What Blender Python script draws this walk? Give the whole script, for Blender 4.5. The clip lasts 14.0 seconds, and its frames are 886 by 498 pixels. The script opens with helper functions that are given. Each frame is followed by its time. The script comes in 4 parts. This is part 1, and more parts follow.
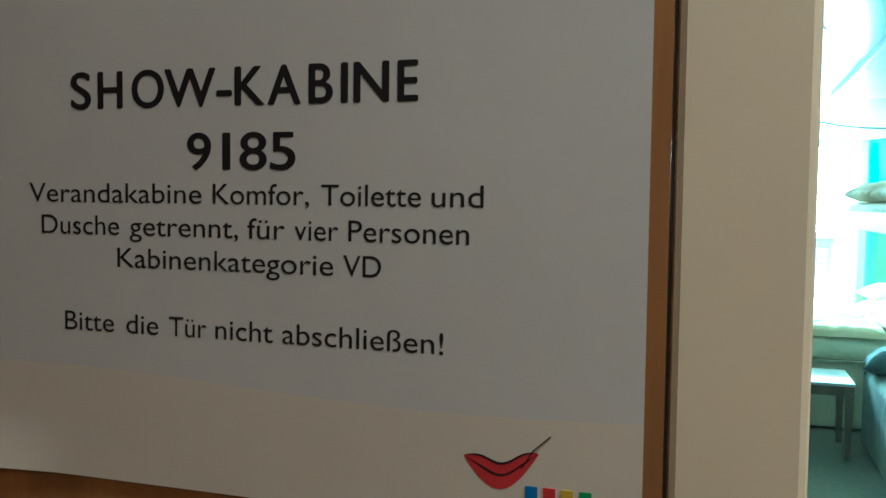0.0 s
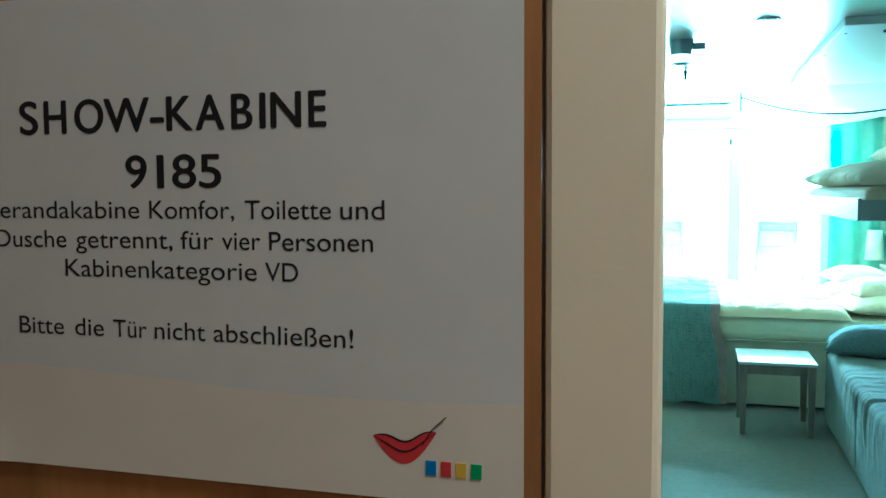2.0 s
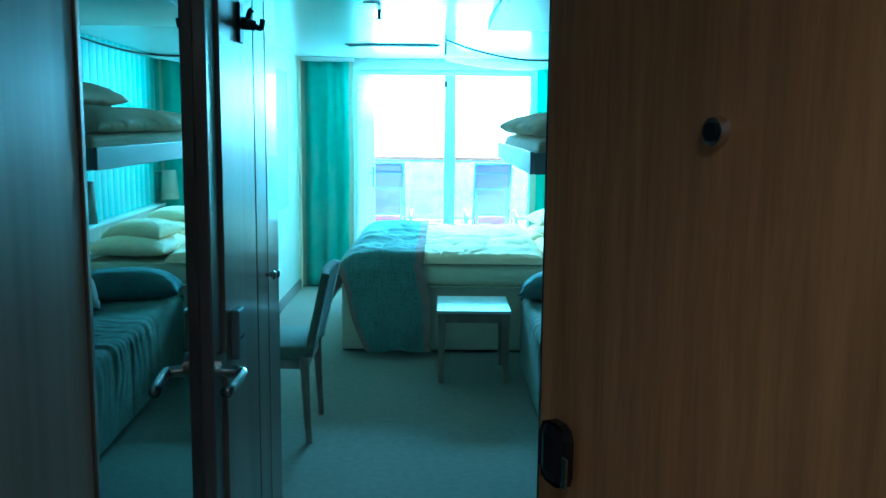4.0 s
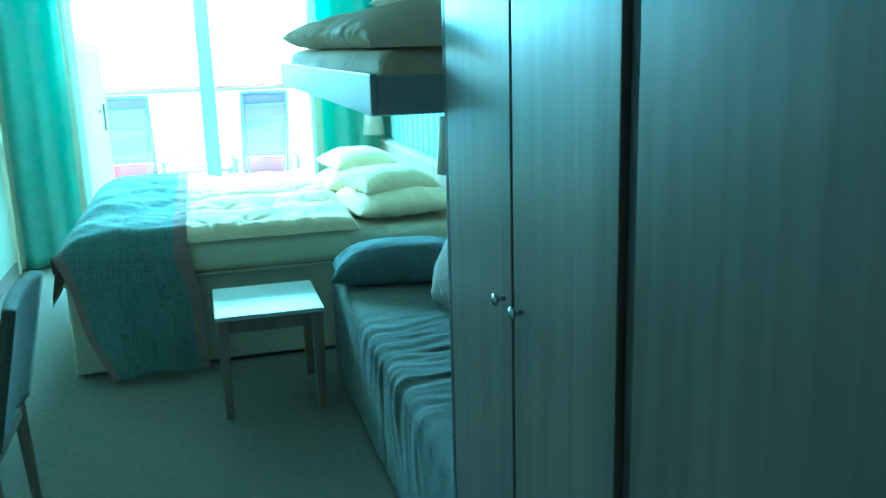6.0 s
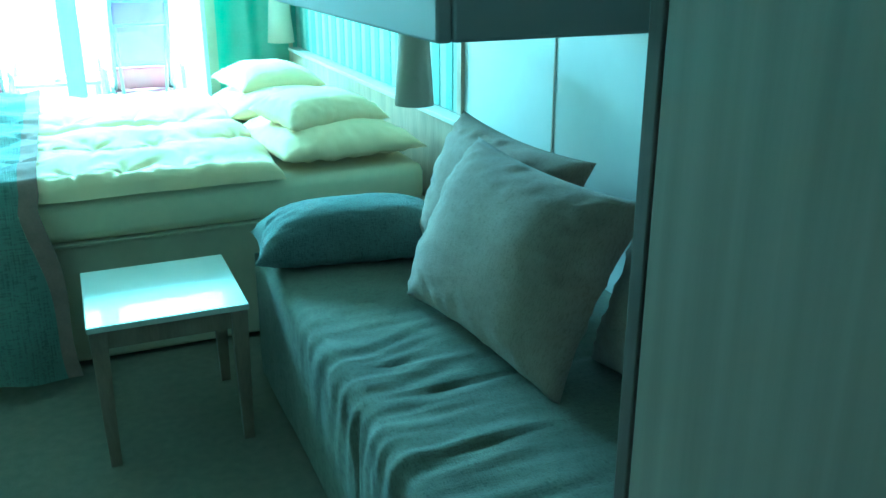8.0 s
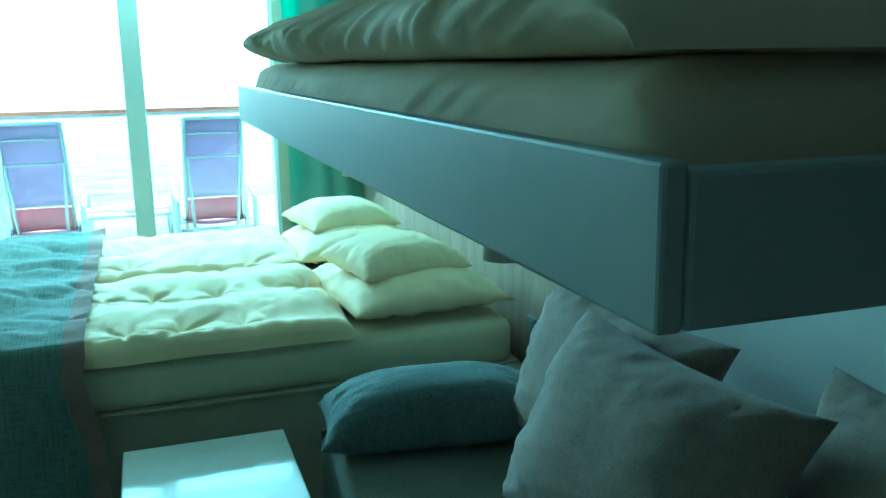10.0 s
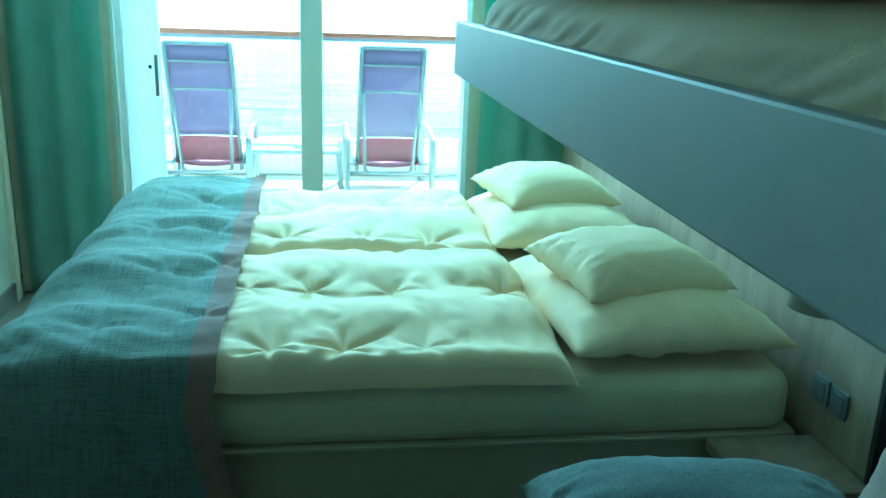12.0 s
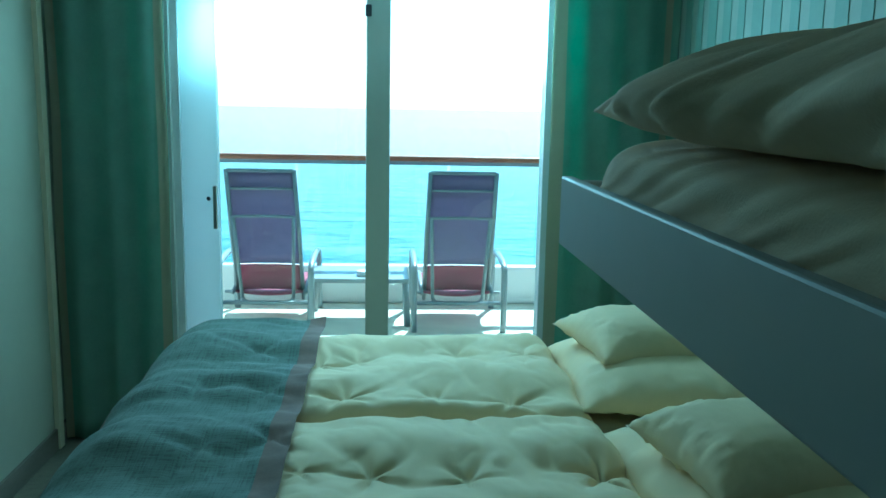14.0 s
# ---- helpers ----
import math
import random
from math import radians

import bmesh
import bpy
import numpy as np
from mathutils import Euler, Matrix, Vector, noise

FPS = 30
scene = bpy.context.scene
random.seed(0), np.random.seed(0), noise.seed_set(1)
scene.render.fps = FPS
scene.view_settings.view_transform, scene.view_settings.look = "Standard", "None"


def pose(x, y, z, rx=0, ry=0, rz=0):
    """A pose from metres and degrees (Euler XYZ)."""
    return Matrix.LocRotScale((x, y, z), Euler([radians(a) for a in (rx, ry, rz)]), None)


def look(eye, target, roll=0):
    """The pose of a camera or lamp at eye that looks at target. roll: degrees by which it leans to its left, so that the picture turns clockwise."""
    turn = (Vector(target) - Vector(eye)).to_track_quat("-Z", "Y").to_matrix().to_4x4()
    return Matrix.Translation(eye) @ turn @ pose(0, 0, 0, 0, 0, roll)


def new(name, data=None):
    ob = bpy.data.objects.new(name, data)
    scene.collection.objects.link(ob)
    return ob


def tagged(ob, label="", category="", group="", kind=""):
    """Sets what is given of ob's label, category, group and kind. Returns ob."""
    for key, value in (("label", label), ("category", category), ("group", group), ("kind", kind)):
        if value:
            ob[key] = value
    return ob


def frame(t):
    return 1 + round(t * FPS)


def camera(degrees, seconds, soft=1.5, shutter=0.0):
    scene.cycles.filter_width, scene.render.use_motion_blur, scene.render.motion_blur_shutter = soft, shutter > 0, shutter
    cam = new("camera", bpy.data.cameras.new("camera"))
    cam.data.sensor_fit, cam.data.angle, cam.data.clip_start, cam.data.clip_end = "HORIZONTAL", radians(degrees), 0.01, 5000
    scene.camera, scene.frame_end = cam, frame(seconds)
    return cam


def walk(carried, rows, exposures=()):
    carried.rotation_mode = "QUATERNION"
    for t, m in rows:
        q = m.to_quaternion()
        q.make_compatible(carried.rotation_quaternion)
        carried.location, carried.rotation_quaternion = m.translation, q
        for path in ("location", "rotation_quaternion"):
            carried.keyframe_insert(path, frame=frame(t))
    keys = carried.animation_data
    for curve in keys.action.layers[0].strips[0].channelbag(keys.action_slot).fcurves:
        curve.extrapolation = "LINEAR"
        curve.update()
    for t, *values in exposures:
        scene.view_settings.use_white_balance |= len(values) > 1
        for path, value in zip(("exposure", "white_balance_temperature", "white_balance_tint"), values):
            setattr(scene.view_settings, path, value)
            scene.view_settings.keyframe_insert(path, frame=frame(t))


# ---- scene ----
cam = camera(54.0, 14.0)

PATH = [
    (0, (-0.028, -0.293, 1.426), (-0.639, 1.608, 1.317), 0.7),
    (0.5, (-0.07, -0.233, 1.424), (-0.584, 1.698, 1.339), 0.3),
    (1, (-0.069, -0.223, 1.428), (-0.533, 1.718, 1.305), -0.1),
    (1.5, (-0.054, -0.245, 1.433), (-0.522, 1.695, 1.298), -0.3),
    (2, (0.011, -0.327, 1.435), (-0.543, 1.59, 1.303), -0.3),
    (2.5, (0.044, -0.425, 1.448), (-0.389, 1.521, 1.289), -0.7),
    (3, (0.121, -0.408, 1.45), (-0.208, 1.558, 1.29), -0.9),
    (3.5, (0.235, -0.181, 1.478), (0.092, 1.803, 1.277), 0.0),
    (4, (0.288, 0.047, 1.492), (0.294, 2.028, 1.213), 0.6),
    (4.2, (0.274, 0.139, 1.492), (0.341, 2.114, 1.185), 1.0),
    (6.3, (0.276, 1.786, 1.454), (0.855, 3.641, 0.982), -1.6),
    (6.5, (0.272, 1.883, 1.465), (0.886, 3.725, 0.985), -1.4),
    (7, (0.33, 2.248, 1.45), (0.968, 4.071, 0.931), -1.4),
    (7.5, (0.321, 2.537, 1.403), (1.007, 4.317, 0.803), -0.2),
    (8, (0.315, 2.695, 1.401), (1.058, 4.426, 0.73), -0.1),
    (8.2, (0.306, 2.732, 1.436), (1.083, 4.465, 0.808), 0.2),
    (10.3, (0.42, 3.217, 1.448), (0.978, 5.092, 1.031), -1.0),
    (10.5, (0.43, 3.316, 1.443), (0.934, 5.197, 0.989), -0.9),
    (11, (0.422, 3.514, 1.437), (0.85, 5.388, 0.886), 0.3),
    (11.5, (0.421, 3.727, 1.43), (0.779, 5.603, 0.835), 1.2),
    (12, (0.408, 3.917, 1.446), (0.684, 5.814, 0.877), 2.1),
    (12.5, (0.399, 4.031, 1.457), (0.584, 5.964, 0.981), 2.5),
    (13, (0.39, 4.112, 1.486), (0.491, 6.068, 1.085), 2.0),
    (13.5, (0.388, 4.147, 1.497), (0.456, 6.118, 1.164), 1.5),
    (14, (0.409, 4.301, 1.488), (0.537, 6.27, 1.16), 1.1),
]
EXPOSURES = [(0, 5.45, 4450, -18), (2.1, 5.45, 4300, -18), (2.6, 5.1, 3970, -20), (3.0, 4.35, 3700, -22), (4.2, 4.1, 3600, -22), (6.5, 4.58, 3960, -27),
             (8.2, 4.58, 4120, -30), (10.3, 3.33, 4430, -23), (11.5, 3.2, 4480, -21), (12.3, 3.1, 4520, -19), (13, 2.6, 4680, -17), (14, 1.48, 4600, -14)]
walk(cam, [(t, look(e, g, r)) for t, e, g, r in PATH], EXPOSURES)

# ---- light ----
SUN_EL, SUN_AZ = radians(52), radians(25)      # over the sea, to the right of the window
world = bpy.data.worlds.new("sky")
scene.world = world
world.use_nodes = True
wn, wl = world.node_tree.nodes, world.node_tree.links
sky = wn.new("ShaderNodeTexSky")
sky.sky_type = "NISHITA"
sky.sun_disc = False
sky.sun_elevation, sky.sun_rotation = SUN_EL, SUN_AZ
sky.dust_density = 0.7
wl.new(sky.outputs[0], wn["Background"].inputs[0])
wn["Background"].inputs[1].default_value = 0.15

sun = new("sun", bpy.data.lights.new("sun", "SUN"))
sun.data.energy, sun.data.angle, sun.data.color = 4.0, radians(0.6), (1.0, 0.95, 0.88)
sun.matrix_world = look((8 * math.sin(SUN_AZ), 8 + 8 * math.cos(SUN_AZ), 8 * math.tan(SUN_EL)), (0, 8, 0))


# ---- materials ----
def material(name, color, rough=0.6, metal=0.0, var=0.12, scale=8.0, bump=0.0, bump_scale=60.0,
             stretch=(1, 1, 1), coat=0.0, sheen=0.0, second=None):
    """A painted, woven or grained surface: base colour varied at two scales, with fine relief."""
    m = bpy.data.materials.new(name)
    m.use_nodes = True
    n, l = m.node_tree.nodes, m.node_tree.links
    b = n["Principled BSDF"]
    tc = n.new("ShaderNodeTexCoord")
    mp = n.new("ShaderNodeMapping")
    mp.inputs["Scale"].default_value = stretch
    l.new(tc.outputs["Object"], mp.inputs[0])
    n1 = n.new("ShaderNodeTexNoise")
    n1.inputs["Scale"].default_value, n1.inputs["Detail"].default_value = scale, 6
    n2 = n.new("ShaderNodeTexNoise")
    n2.inputs["Scale"].default_value, n2.inputs["Detail"].default_value = scale * 7, 3
    l.new(mp.outputs[0], n1.inputs[0])
    l.new(mp.outputs[0], n2.inputs[0])
    mix = n.new("ShaderNodeMath")
    mix.operation = "MULTIPLY_ADD"
    mix.inputs[1].default_value = 0.4
    l.new(n2.outputs[0], mix.inputs[0])
    l.new(n1.outputs[0], mix.inputs[2])
    ramp = n.new("ShaderNodeValToRGB")
    lo = [c * (1 - var) for c in color]
    hi = second or [min(1, c * (1 + var)) for c in color]
    ramp.color_ramp.elements[0].position, ramp.color_ramp.elements[1].position = 0.45, 0.95
    ramp.color_ramp.elements[0].color, ramp.color_ramp.elements[1].color = (*lo, 1), (*hi, 1)
    l.new(mix.outputs[0], ramp.inputs[0])
    l.new(ramp.outputs[0], b.inputs["Base Color"])
    b.inputs["Roughness"].default_value, b.inputs["Metallic"].default_value = rough, metal
    b.inputs["Coat Weight"].default_value = coat
    b.inputs["Sheen Weight"].default_value = sheen
    if bump:
        n3 = n.new("ShaderNodeTexNoise")
        n3.inputs["Scale"].default_value, n3.inputs["Detail"].default_value = bump_scale, 4
        l.new(mp.outputs[0], n3.inputs[0])
        bp = n.new("ShaderNodeBump")
        bp.inputs["Strength"].default_value, bp.inputs["Distance"].default_value = bump, 0.004
        l.new(n3.outputs[0], bp.inputs["Height"])
        l.new(bp.outputs[0], b.inputs["Normal"])
    return m


def woven(name, color, thread, rough=0.9, tint=0.35, run=0.12):
    """A cloth with visible threads running along two directions."""
    m = material(name, color, rough, var=0.18, scale=5, sheen=0.15)
    n, l = m.node_tree.nodes, m.node_tree.links
    b = n["Principled BSDF"]
    tc = n.new("ShaderNodeTexCoord")
    total = None
    for stretch in ((thread, thread * run, thread * run), (thread * 0.12, thread, thread)):
        mp = n.new("ShaderNodeMapping")
        mp.inputs["Scale"].default_value = stretch
        l.new(tc.outputs["Object"], mp.inputs[0])
        t = n.new("ShaderNodeTexNoise")
        t.inputs["Scale"].default_value, t.inputs["Detail"].default_value = 1, 2
        l.new(mp.outputs[0], t.inputs[0])
        if total is None:
            total = t.outputs[0]
        else:
            a = n.new("ShaderNodeMath")
            a.operation = "ADD"
            l.new(total, a.inputs[0])
            l.new(t.outputs[0], a.inputs[1])
            total = a.outputs[0]
    old = b.inputs["Base Color"].links[0].from_socket
    mx = n.new("ShaderNodeMix")
    mx.data_type, mx.blend_type = "RGBA", "MULTIPLY"
    mx.inputs["Factor"].default_value = tint * 2
    rp = n.new("ShaderNodeValToRGB")
    rp.color_ramp.elements[0].position, rp.color_ramp.elements[1].position = 0.8, 1.2
    rp.color_ramp.elements[0].color = (0.35, 0.35, 0.35, 1)
    hf = n.new("ShaderNodeMath")
    hf.operation = "MULTIPLY"
    hf.inputs[1].default_value = 1.0
    l.new(total, hf.inputs[0])
    l.new(hf.outputs[0], rp.inputs[0])
    l.new(old, mx.inputs["A"])
    l.new(rp.outputs[0], mx.inputs["B"])
    l.new(mx.outputs["Result"], b.inputs["Base Color"])
    bp = n.new("ShaderNodeBump")
    bp.inputs["Strength"].default_value, bp.inputs["Distance"].default_value = 0.5, 0.002
    l.new(total, bp.inputs["Height"])
    l.new(bp.outputs[0], b.inputs["Normal"])
    return m


M = dict(
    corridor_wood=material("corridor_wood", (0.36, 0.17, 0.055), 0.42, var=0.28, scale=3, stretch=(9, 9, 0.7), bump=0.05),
    # brighter and redder than corridor_wood: the corridor light's glow is in this colour
    door_wood_lit=material("door_wood_lit", (0.62, 0.31, 0.12), 0.33, var=0.3, scale=3, stretch=(9, 9, 0.6), bump=0.05),
    wood=material("cabinet_laminate", (0.27, 0.225, 0.185), 0.36, var=0.38, scale=0.65, stretch=(9, 9, 0.35), bump=0.05, coat=0.15),
    wood_pale=material("pale_oak", (0.42, 0.34, 0.25), 0.45, var=0.25, scale=3, stretch=(6, 6, 0.8), bump=0.05),
    wood_dark=material("dark_edge", (0.035, 0.03, 0.028), 0.5, var=0.2, scale=5, stretch=(6, 6, 0.6)),
    end_edge=material("wood_edge", (0.13, 0.10, 0.085), 0.5, var=0.2, scale=5, stretch=(6, 6, 0.6)),
    stile_metal=material("stile_grey", (0.24, 0.22, 0.23), 0.35, 0.3, var=0.15, scale=5, stretch=(6, 6, 0.6)),
    leg_wood=material("leg_wood", (0.25, 0.19, 0.14), 0.45, var=0.25, scale=6, stretch=(4, 4, 0.8)),
    cream_paint=material("cream_paint", (0.82, 0.72, 0.53), 0.45, var=0.04, scale=4, bump=0.03, bump_scale=200),
    wall=material("wall_panel", (0.70, 0.70, 0.66), 0.45, var=0.04, scale=3, bump=0.02, bump_scale=180),
    wall_olive=material("wall_panel_olive", (0.47, 0.47, 0.37), 0.42, var=0.05, scale=3, bump=0.02, bump_scale=180),
    ceiling=material("ceiling_panel", (0.80, 0.80, 0.78), 0.24, var=0.03, scale=2, coat=0.3),
    carpet=material("carpet", (0.195, 0.17, 0.12), 0.95, var=0.14, scale=30, bump=0.6, bump_scale=260, sheen=0.1),
    corridor_carpet=material("corridor_carpet", (0.20, 0.10, 0.07), 0.95, var=0.3, scale=14, bump=0.5, bump_scale=260),
    baseboard=material("baseboard_wood", (0.20, 0.17, 0.14), 0.5, var=0.2, scale=4, stretch=(5, 1, 5)),
    white=material("white_lacquer", (0.75, 0.75, 0.74), 0.35, var=0.03, scale=3),
    bunk=material("bunk_board", (0.42, 0.43, 0.425), 0.46, var=0.05, scale=3),
    table_top=material("table_top", (0.72, 0.69, 0.63), 0.42, var=0.05, scale=5, coat=0.15),
    linen=material("bed_linen", (0.88, 0.70, 0.42), 0.8, var=0.05, scale=4, bump=0.12, bump_scale=300, sheen=0.1),
    mattress=material("mattress_cover", (0.88, 0.80, 0.54), 0.85, var=0.06, scale=5, bump=0.15, bump_scale=350),
    skirt=material("bed_skirt", (0.62, 0.55, 0.39), 0.9, var=0.08, scale=5, bump=0.15, bump_scale=300),
    bunk_linen=material("bunk_linen", (0.78, 0.63, 0.43), 0.85, var=0.08, scale=4, bump=0.15, bump_scale=320),
    throw=woven("throw_wool", (0.170, 0.215, 0.180), 190, tint=0.27, run=0.06),
    throw_band=material("throw_band", (0.24, 0.16, 0.13), 0.85, var=0.15, scale=20),
    throw_band_pale=material("throw_band_pale", (0.42, 0.33, 0.27), 0.8, var=0.12, scale=20),
    sofa=woven("sofa_fabric", (0.165, 0.165, 0.115), 520, tint=0.3),
    bolster=woven("bolster_fabric", (0.155, 0.19, 0.18), 520, tint=0.3),
    cushion=woven("cushion_fabric", (0.36, 0.28, 0.22), 600, tint=0.2),
    curtain=material("curtain_green", (0.38, 0.54, 0.44), 0.85, var=0.15, scale=10, bump=0.1, bump_scale=250),
    curtain_edge=material("curtain_edge", (0.50, 0.47, 0.33), 0.85, var=0.08, scale=10),
    stripe_a=material("stripe_pale", (0.42, 0.50, 0.43), 0.6, var=0.06, scale=6),
    stripe_b=material("stripe_green", (0.28, 0.41, 0.35), 0.6, var=0.08, scale=6),
    metal=material("brushed_metal", (0.62, 0.62, 0.63), 0.22, 1.0, var=0.06, scale=20),
    metal_dark=material("dark_metal", (0.05, 0.05, 0.055), 0.35, 0.6, var=0.1, scale=20),
    alu=material("balcony_alu", (0.28, 0.32, 0.34), 0.4, 0.2, var=0.08, scale=15),
    frame_paint=material("window_frame_paint", (0.83, 0.84, 0.83), 0.4, var=0.03, scale=5),
    frosted=material("frosted_panel", (0.80, 0.84, 0.84), 0.35, var=0.03, scale=5),
    mullion=material("mullion_paint", (0.55, 0.57, 0.50), 0.45, var=0.04, scale=5),
    sling=woven("sling_mesh", (0.27, 0.21, 0.36), 700, tint=0.2),
    sling_red=woven("sling_mesh_red", (0.40, 0.10, 0.16), 700, tint=0.2),
    deck=material("balcony_deck", (0.76, 0.73, 0.58), 0.7, var=0.12, scale=6, bump=0.2, bump_scale=120),
    bulwark=material("bulwark_paint", (0.80, 0.81, 0.80), 0.4, var=0.03, scale=3),
    rail_wood=material("rail_wood", (0.28, 0.12, 0.06), 0.45, var=0.2, scale=5, stretch=(1, 8, 8)),
    black=material("black_plastic", (0.015, 0.015, 0.018), 0.35, var=0.1, scale=10),
    paper=material("paper", (0.66, 0.65, 0.63), 0.7, var=0.04, scale=9),
    paper_sand=material("paper_sand", (0.72, 0.66, 0.56), 0.7, var=0.04, scale=9),
    ink=material("ink", (0.012, 0.012, 0.015), 0.5, var=0.1, scale=30),
    logo_red=material("logo_red", (0.55, 0.03, 0.04), 0.5, var=0.1, scale=30),
    logo_blue=material("logo_blue", (0.03, 0.20, 0.55), 0.5, var=0.1, scale=30),
    logo_yellow=material("logo_yellow", (0.70, 0.48, 0.03), 0.5, var=0.1, scale=30),
    logo_green=material("logo_green", (0.06, 0.40, 0.12), 0.5, var=0.1, scale=30),
    shade=material("lamp_shade", (0.62, 0.56, 0.45), 0.8, var=0.05, scale=12, bump=0.1, bump_scale=300),
    sheer=material("sheer", (0.80, 0.82, 0.80), 0.8, var=0.03, scale=8),
)


def glass_material(name, color, alpha):
    m = bpy.data.materials.new(name)
    m.use_nodes = True
    n, l = m.node_tree.nodes, m.node_tree.links
    out = n["Material Output"]
    tr = n.new("ShaderNodeBsdfTransparent")
    tr.inputs[0].default_value = (*color, 1)
    gl = n.new("ShaderNodeBsdfGlossy")
    gl.inputs["Roughness"].default_value = 0.02
    mx = n.new("ShaderNodeMixShader")
    mx.inputs[0].default_value = alpha
    l.new(tr.outputs[0], mx.inputs[1])
    l.new(gl.outputs[0], mx.inputs[2])
    l.new(mx.outputs[0], out.inputs[0])
    return m


M["glass"] = glass_material("window_glass", (0.93, 0.98, 0.96), 0.05)
M["rail_glass"] = glass_material("rail_glass", (0.84, 0.95, 0.95), 0.06)
mm = material("mirror", (0.39, 0.46, 0.45), 0.015, 1.0, var=0.0)
M["mirror"] = mm
# the sheer canopy lets part of the light through
sh = M["sheer"].node_tree
t_node, m_node = sh.nodes.new("ShaderNodeBsdfTransparent"), sh.nodes.new("ShaderNodeMixShader")
m_node.inputs[0].default_value = 0.45
sh.links.new(t_node.outputs[0], m_node.inputs[1])
sh.links.new(sh.nodes["Principled BSDF"].outputs[0], m_node.inputs[2])
sh.links.new(m_node.outputs[0], sh.nodes["Material Output"].inputs[0])


# cloth that glows a little where daylight falls on its back
for cloth, share, tone in (("curtain", 0.48, (0.24, 0.50, 0.37)), ("curtain_edge", 0.4, (0.6, 0.58, 0.42)), ("sling", 0.3, (0.30, 0.28, 0.42)), ("shade", 0.3, (0.7, 0.62, 0.48)), ("frosted", 0.6, (0.80, 0.88, 0.88))):
    nt = M[cloth].node_tree
    tl, mxs = nt.nodes.new("ShaderNodeBsdfTranslucent"), nt.nodes.new("ShaderNodeMixShader")
    tl.inputs[0].default_value = (*tone, 1)
    mxs.inputs[0].default_value = share
    nt.links.new(nt.nodes["Principled BSDF"].outputs[0], mxs.inputs[1])
    nt.links.new(tl.outputs[0], mxs.inputs[2])
    nt.links.new(mxs.outputs[0], nt.nodes["Material Output"].inputs[0])


def sea_material():
    m = material("sea_water", (0.035, 0.120, 0.136), 0.16, var=0.3, scale=0.01)
    n, l = m.node_tree.nodes, m.node_tree.links
    tc = n.new("ShaderNodeTexCoord")
    mp = n.new("ShaderNodeMapping")
    mp.inputs["Scale"].default_value = (0.06, 0.12, 0.1)
    l.new(tc.outputs["Object"], mp.inputs[0])
    t = n.new("ShaderNodeTexNoise")
    t.inputs["Scale"].default_value, t.inputs["Detail"].default_value = 1.0, 8
    l.new(mp.outputs[0], t.inputs[0])
    bp = n.new("ShaderNodeBump")
    bp.inputs["Strength"].default_value, bp.inputs["Distance"].default_value = 0.6, 2.0
    l.new(t.outputs[0], bp.inputs["Height"])
    l.new(bp.outputs[0], n["Principled BSDF"].inputs["Normal"])
    return m


M["sea"] = sea_material()


# ---- building helpers ----
def box(bm, x0, x1, y0, y1, z0, z1, bevel=0.0, seg=2):
    vs = [bm.verts.new((x, y, z)) for x in (x0, x1) for y in (y0, y1) for z in (z0, z1)]
    fs = [bm.faces.new([vs[i] for i in f]) for f in
          ((0, 1, 3, 2), (4, 6, 7, 5), (0, 4, 5, 1), (2, 3, 7, 6), (0, 2, 6, 4), (1, 5, 7, 3))]
    if bevel:
        es = list({e for f in fs for e in f.edges})
        bmesh.ops.bevel(bm, geom=es, offset=bevel, segments=seg, profile=0.5, affect="EDGES")
    return bm


def boxes(*rows, bevel=0.0):
    bm = bmesh.new()
    for r in rows:
        box(bm, *r, bevel=bevel)
    return bm


def bar(bm, a, b, r0, r1=None, n=10):
    """A round bar from a to b, tapering from r0 to r1."""
    a, b, r1 = Vector(a), Vector(b), r0 if r1 is None else r1
    m = Matrix.Translation((a + b) / 2) @ (b - a).to_track_quat("Z", "Y").to_matrix().to_4x4()
    bmesh.ops.create_cone(bm, cap_ends=True, segments=n, radius1=r0, radius2=r1, depth=(b - a).length, matrix=m)
    return bm


def tube(points, r, n=8):
    """A bent tube along the points."""
    bm = bmesh.new()
    rings, pts = [], [Vector(p) for p in points]
    up = Vector((0.13, 0.21, 0.97)).normalized()
    for i, p in enumerate(pts):
        d = (pts[min(i + 1, len(pts) - 1)] - pts[max(i - 1, 0)]).normalized()
        u = d.cross(up).normalized()
        v = d.cross(u)
        rings.append([bm.verts.new(p + r * (math.cos(2 * math.pi * k / n) * u + math.sin(2 * math.pi * k / n) * v)) for k in range(n)])
    for a, b in zip(rings, rings[1:]):
        for k in range(n):
            bm.faces.new((a[k], a[(k + 1) % n], b[(k + 1) % n], b[k]))
    bm.faces.new(rings[0][::-1]), bm.faces.new(rings[-1])
    return bm


def arc(points, steps=6):
    """A smooth curve through the points (Catmull-Rom)."""
    p = [Vector(q) for q in points]
    p = [p[0] * 2 - p[1]] + p + [p[-1] * 2 - p[-2]]
    out = []
    for i in range(1, len(p) - 2):
        for s in range(steps):
            t = s / steps
            a, b, c, d = p[i - 1:i + 3]
            out.append(0.5 * (2 * b + (c - a) * t + (2 * a - 5 * b + 4 * c - d) * t ** 2 + (3 * b - a - 3 * c + d) * t ** 3))
    return out + [p[-2]]


